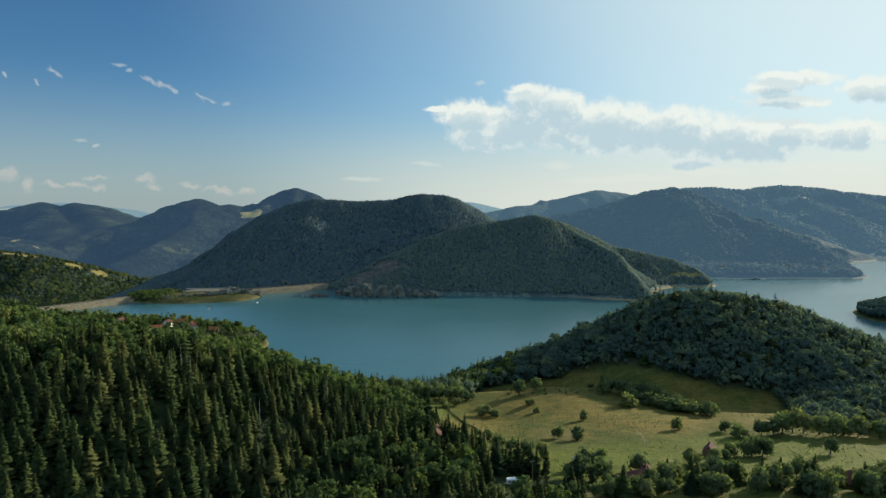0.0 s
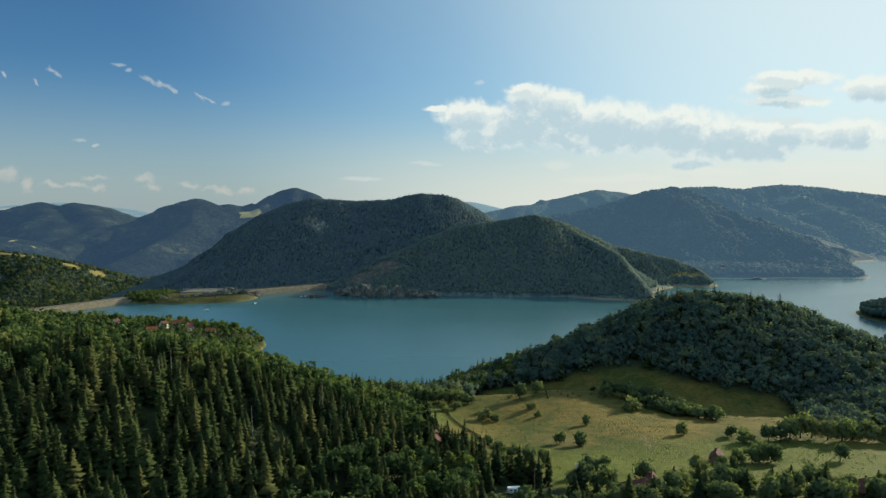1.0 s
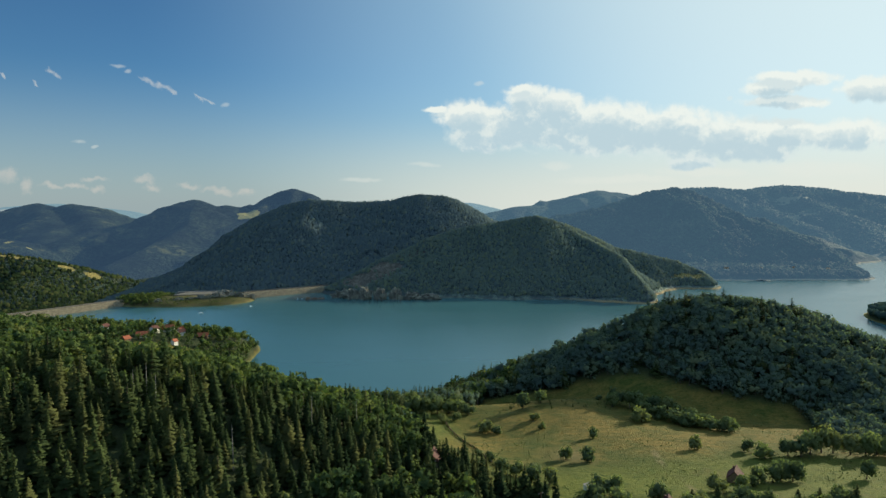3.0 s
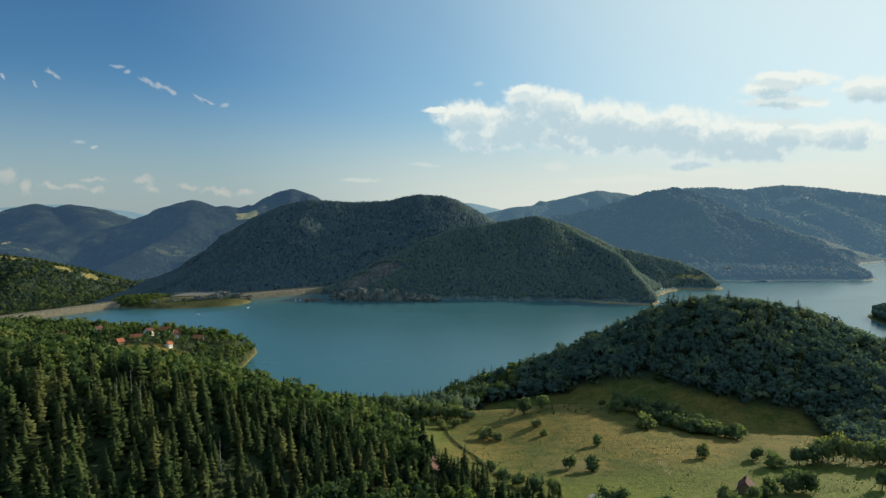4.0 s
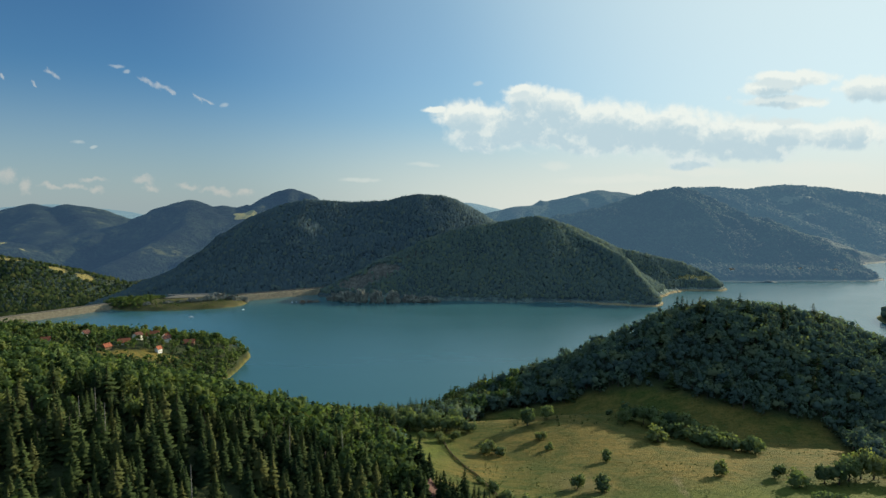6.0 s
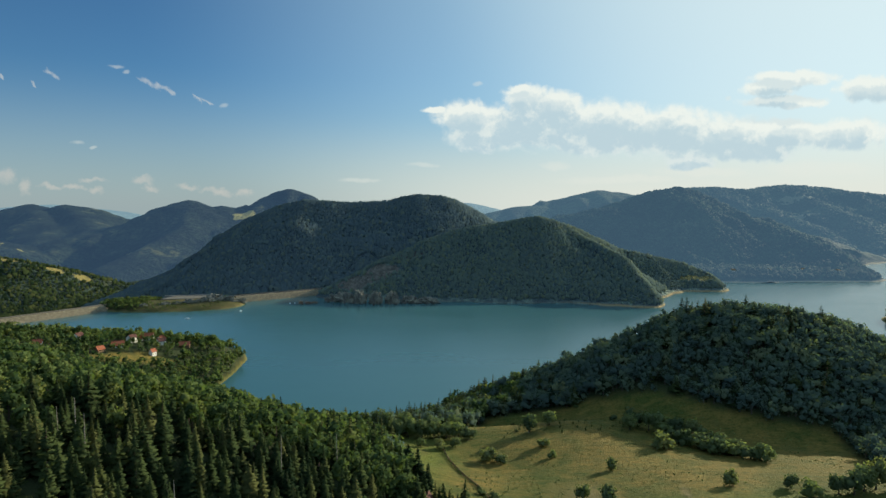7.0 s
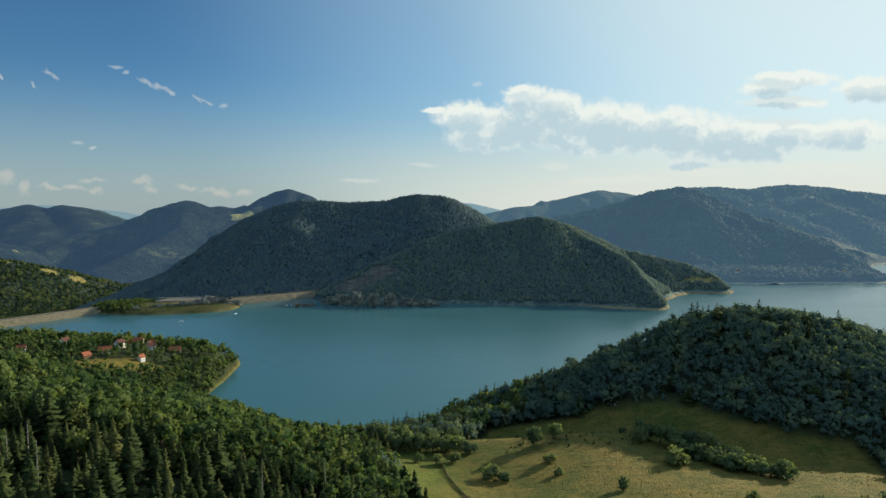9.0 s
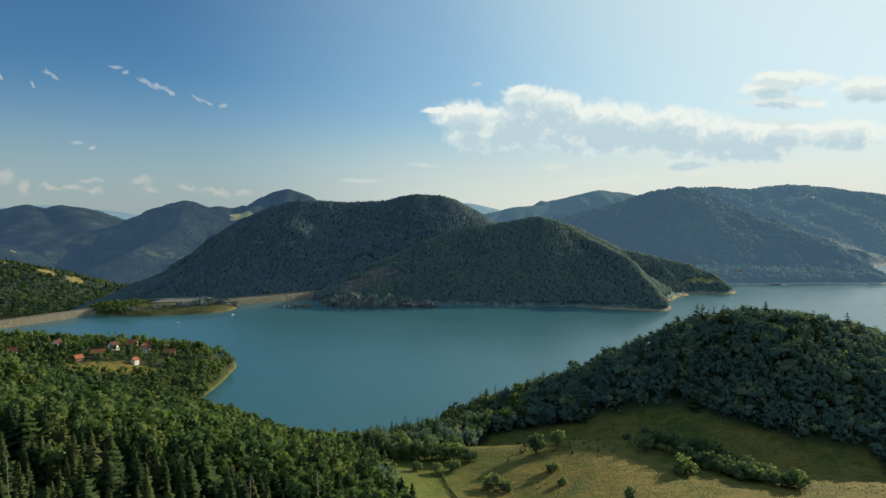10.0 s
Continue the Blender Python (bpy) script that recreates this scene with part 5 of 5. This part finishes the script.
# round bushes dotted over the grass: x, y, height, width
for bx, by, tall, wide in ((1, 408, 5.5, 1.0), (10, 413, 5.2, 1.0), (-9, 409, 4.4, 1.0), (26, 394, 6.5, 1.3), (33, 391, 4.2, 1.5), (57, 406, 5.2, 1.0),
                           (59, 391, 3.6, 1.1), (109, 457, 3.4, 1.3), (84, 369, 5.5, 0.8), (72, 330, 6.5, 1.0), (24, 319, 4.7, 0.9), (19, 330, 3.1, 1.0), (131, 347, 6.8, 0.85), (157, 344, 6.0, 1.0), (160, 333, 7.3, 1.1)):
    plant(BUSH_ME, bx, by, tall, wide, "bush", "round dark green bush alone on the dry meadow", "bush", "bushes on the meadow")
for bx, by, tall, wide in ((53, 430, 10.6, 0.9), (66, 438, 8.1, 1.1), (62, 333, 8.1, 0.8), (85, 268, 10.6, 0.9), (66, 279, 10.0, 0.9), (72, 279, 8.1, 0.8), (192, 306, 8.1, 0.95)):
    plant(LEAFY_ME, bx, by, tall, wide, "tree", "single broad-leaved tree with a rounded crown on the meadow", "tree", "trees on the meadow")
# the copse in the meadow
for bx, by, tall, wide in ((112, 433, 9.1, 1.0), (117, 442, 12.3, 0.9), (124, 436, 10.4, 1.0), (131, 434, 11.1, 1.0), (121, 402, 8.6, 1.15), (138, 430, 11.1, 1.0), (145, 425, 11.7, 0.9),
                           (128, 421, 9.1, 1.1), (136, 416, 8.5, 1.2), (149, 417, 9.1, 1.1), (142, 408, 7.8, 1.3), (153, 407, 8.5, 1.2), (149, 400, 7.8, 1.3), (157, 399, 8.5, 1.2), (163, 393, 7.8, 1.2), (169, 389, 7.8, 1.1), (160, 404, 7.2, 1.2)):
    plant(LEAFY_ME if tall > 8.8 else BUSH_ME, bx, by, tall, wide, "tree", "dark leafy tree in the meadow's copse", "tree", "copse in the meadow")
# the row along the meadow's far right side and the clump by the barn
for bx, by, tall, wide in ((174, 338, 8.1, 1.1), (180, 337, 10.0, 1.1), (187, 341, 11.2, 0.9), (195, 345, 13.8, 0.8), (201, 345, 11.2, 0.9), (208, 342, 10.0, 1.1), (215, 341, 11.9, 0.9), (222, 343, 10.0, 1.1), (230, 342, 10.6, 1.0), (240, 340, 8.8, 1.2), (250, 342, 9.4, 1.2),
                           (146, 299, 8.8, 1.0), (151, 302, 10.0, 0.9), (156, 301, 9.4, 1.0), (138, 296, 7.0, 1.0), (125, 283, 6.5, 1.0), (114, 282, 8.0, 1.0)):
    plant(LEAFY_ME, bx, by, tall, wide, "tree", "leafy tree in the hedgerow along the meadow", "tree", "hedgerow trees")
# the shore-side row and the group at the fence's near end
for bx, by, tall, wide in ((-30, 432, 13.2, 0.8), (-24, 430, 12.0, 0.9), (-17, 430, 10.8, 1.0), (-9, 430, 10.2, 1.0), (-2, 429, 9.6, 1.0), (5, 429, 9.0, 1.1), (12, 428, 9.0, 1.1), (18, 428, 7.8, 1.1), (-34, 440, 13.2, 0.9), (-20, 440, 12.0, 1.0), (-4, 438, 10.8, 1.0), (10, 437, 10.2, 1.0),
                           (28, 303, 6.6, 1.1), (34, 302, 6.0, 1.2), (42, 303, 7.2, 1.0), (40, 297, 6.6, 1.1), (-10, 296, 10.2, 1.0), (47, 292, 7.8, 1.0)):
    plant(LEAFY_ME, bx, by, tall, wide, "tree", "leafy tree at the edge of the meadow", "tree", "trees edging the meadow")
for bx, by, tall in ((-14, 320, 14), (-11, 324, 15), (-7, 319, 15), (-3, 316, 11)):
    plant(YOUNG_ME, bx, by, tall, 1.2, "spruce_tree", "dark slender spruce standing at the forest edge", "tree", "spruces at the forest edge")
for bx, by, tall in ((70, 243, 6.0), (76, 242, 6.6), (83, 246, 6.0), (90, 249, 6.4), (168, 249, 6.5), (175, 250, 6.0), (133, 291, 5.0)):
    plant(LEAFY_ME, bx, by, tall, 1.0, "tree", "leafy tree standing close before a farm roof", "tree", "tree belt")
# low growth round the caravan's track
for k in range(26):
    bx, by = rng.uniform(18, 52), rng.uniform(224, 245)
    plant(BUSH_ME, bx, by, rng.uniform(1.8, 3.8), rng.uniform(0.9, 1.4), "bush", "low green bush beside the caravan track", "bush", "bushes by the caravan track")
# the band of mixed trees along the near side of the meadow
for k in range(100):
    bx, by = 50 + 150 * (k + rng.uniform(0, 1)) / 100, rng.uniform(236, 262) + (6 if k > 66 else 0)
    if math.hypot(bx - 76, by - 252) < 7 or math.hypot(bx - 171, by - 258) < 8 or math.hypot(bx - 85, by - 257) < 5:
        continue
    if k % 3 == 1:
        plant(YOUNG_ME, bx, by, rng.uniform(7, 12), 1.5, "spruce_tree", "spruce in the belt of trees below the meadow", "tree", "tree belt")
    else:
        plant(LEAFY_ME, bx, by, rng.uniform(5.0, 10.5), rng.uniform(0.75, 1.15), "tree", "leafy tree in the belt below the meadow", "tree", "tree belt")


def dead_tree(x, y, tall, seed):
    ob = tagged(new("dead_tree"), "bare grey dead tree trunk standing in the forest", "tree", group="dead trunks in the forest")
    g = np.random.default_rng(seed)
    part("trunk", rod(bmesh.new(), (0, 0, -0.5), (g.normal(0, 0.2), g.normal(0, 0.2), tall), 0.22, 8, 0.06), M_DEAD, ob)
    for k in range(9):
        z, a = tall * g.uniform(0.35, 0.95), g.uniform(0, 6.28)
        r = g.uniform(0.6, 1.6) * (1.1 - z / tall)
        part("branch", rod(bmesh.new(), (0, 0, z), (r * math.cos(a), r * math.sin(a), z + r * 0.4), 0.05, 5, 0.02), M_DEAD, ob)
    ob.matrix_world = pose(x, y, ground_at(x, y), 0, 0, 0)


for k, (bx, by, tall) in enumerate(((-109, 262, 17), (-103, 256, 16), (-112, 258, 15), (-52, 282, 17), (-70, 240, 16), (-36, 300, 16))):
    dead_tree(bx, by, tall, k)


# ---- grass tussocks and low scrub on the meadow ----
def tussocks():
    x, y = jittered(-25, 215, 262, 470, 3.4)
    z = land(x, y)
    n = fbm(x, y, 26, 3, 77)
    keep = (in_wood(x, y) < 0.2) & (n + rng.normal(0, 0.25, len(x)) > 0.22)
    x, y, z = x[keep], y[keep], z[keep]
    kinds = [[(*broadleaf(9, 0.35, 200 + s, wide=0.8, low=-0.1, lobes=2, tall=0.45)[:2], 0)] for s in range(4)]
    scatter("scrub", "low tussocks and scrub dotting the dry meadow", kinds, np.stack([x, y, z], 1), rng.uniform(0.25, 0.8, len(x)), rng.uniform(0.8, 1.4, len(x)), [M_BUSH], "scrub")


tussocks()
y = rng.uniform(305, 409, 130)
x = np.interp(y, [306, 325, 360, 390, 409], [27, 22, 13, 6, 3]) + rng.normal(0, 0.5, len(y))
scatter("hedge", "low dark weeds grown along the fence", [pieces(t) for t in LEAFY_FAR], np.stack([x, y, land(x, y)], 1), rng.uniform(0.6, 1.6, len(x)), np.full(len(x), 1.4), [M_BUSH, M_BARK], "hedge")
x, y = jittered(40, 130, 425, 470, 5.0)
keep = (in_wood(x, y) < 0.4) & (rng.uniform(0, 1, len(x)) < 0.4)
x, y = x[keep], y[keep]
scatter("saplings", "young spruces scattered on the shaded upper meadow", [pieces(t) for t in SPRUCES_MID], np.stack([x, y, land(x, y)], 1), rng.uniform(1.0, 2.6, len(x)), np.full(len(x), 1.6), [M_SPRUCE, M_BARK], "sapling")
x, y = jittered(-545, -345, 1050, 1160, 5)
z = land(x, y)
keep = (z > 1.5) & (rng.uniform(0, 1, len(x)) < np.where(x < -472, 0.95, 0.5)) & ~((x > -472) & (x < -372) & (y > 1090) & (y < 1148))
scatter("scrub", "green bushes on the knoll between the dams", [pieces(t) for t in LEAFY_FAR], np.stack([x, y, z], 1)[keep], np.where(x < -470, 1.5, 0.7)[keep] * rng.uniform(2.5, 6.5, keep.sum()), np.full(keep.sum(), 1.1), [M_LEAF, M_BARK], "scrub")


# ---- boats ----
def boat(x, y, turn, long, label, cabin=True):
    ob = tagged(new("boat"), label, "boat")
    bm = bmesh.new()
    n = 9
    rows = []
    for i in range(n):
        u = i / (n - 1)
        w = 0.16 * long * math.sin(math.pi * min(0.5 + 0.5 * (1 - u), 1) * 0.98) ** 0.7 if u > 0.5 else 0.16 * long
        xx = (u - 0.5) * long
        rows.append([bm.verts.new(p) for p in ((xx, -w, 0.55), (xx, -w * 0.6, -0.2), (xx, w * 0.6, -0.2), (xx, w, 0.55))])
    for a, b in zip(rows, rows[1:]):
        for k in range(3):
            bm.faces.new((a[k], a[k + 1], b[k + 1], b[k]))
        bm.faces.new((a[3], a[0], b[0], b[3]))
    bm.faces.new(rows[0])
    bm.faces.new(rows[-1][::-1])
    bmesh.ops.recalc_face_normals(bm, faces=bm.faces)
    part("hull", bm, M_WHITE, ob)
    if cabin:
        part("cabin", box(bmesh.new(), -0.15 * long, 0.15 * long, -0.09 * long, 0.09 * long, 0.5, 0.5 + 0.2 * long, 0.08), M_WHITE, ob)
        part("windscreen", box(bmesh.new(), 0.152 * long, 0.158 * long, -0.08 * long, 0.08 * long, 0.7, 0.45 + 0.19 * long), M_GLASS, ob)
    ob.matrix_world = pose(x, y, 0.05, 0, 0, turn)


boat(-369, 990, 30, 7.5, "small white motor boat on the open lake")
boat(-312, 1055, 80, 5, "small dark-looking rowing boat far out on the lake", False)


def barge(x, y, turn):
    ob = tagged(new("barge"), "rusty work barge moored by the quarry shore", "barge")
    part("hull", box(bmesh.new(), -17, 17, -4, 4, -0.4, 1.0, 0.15), M_STEEL, ob)
    part("deckhouse", box(bmesh.new(), -15, -9, -2.6, 2.6, 1.0, 4.4, 0.1), M_TIMBER, ob)
    part("hopper", box(bmesh.new(), -4, 3, -2.4, 2.4, 1.0, 3.2, 0.2), M_STEEL, ob)
    part("boom", rod(bmesh.new(), (2, 0, 1.2), (15, 0, 6.0), 0.25), M_STEEL, ob)
    part("mast", rod(bmesh.new(), (-8, 0, 1), (-8, 0, 7.0), 0.14), M_STEEL, ob)
    for k in (8, 11, 14):
        part("crate", box(bmesh.new(), k - 1, k + 1, -1.6, 1.6, 1.0, 2.4, 0.08), M_TIMBER, ob)
    ob.matrix_world = pose(x, y, 0, 0, 0, turn)


barge(-222, 1128, 20)
for k in range(3):
    b = boat(-252 + 7 * k, 1128 + 3 * k, 100, 6, "small white boat moored beside the work barge", k != 1)
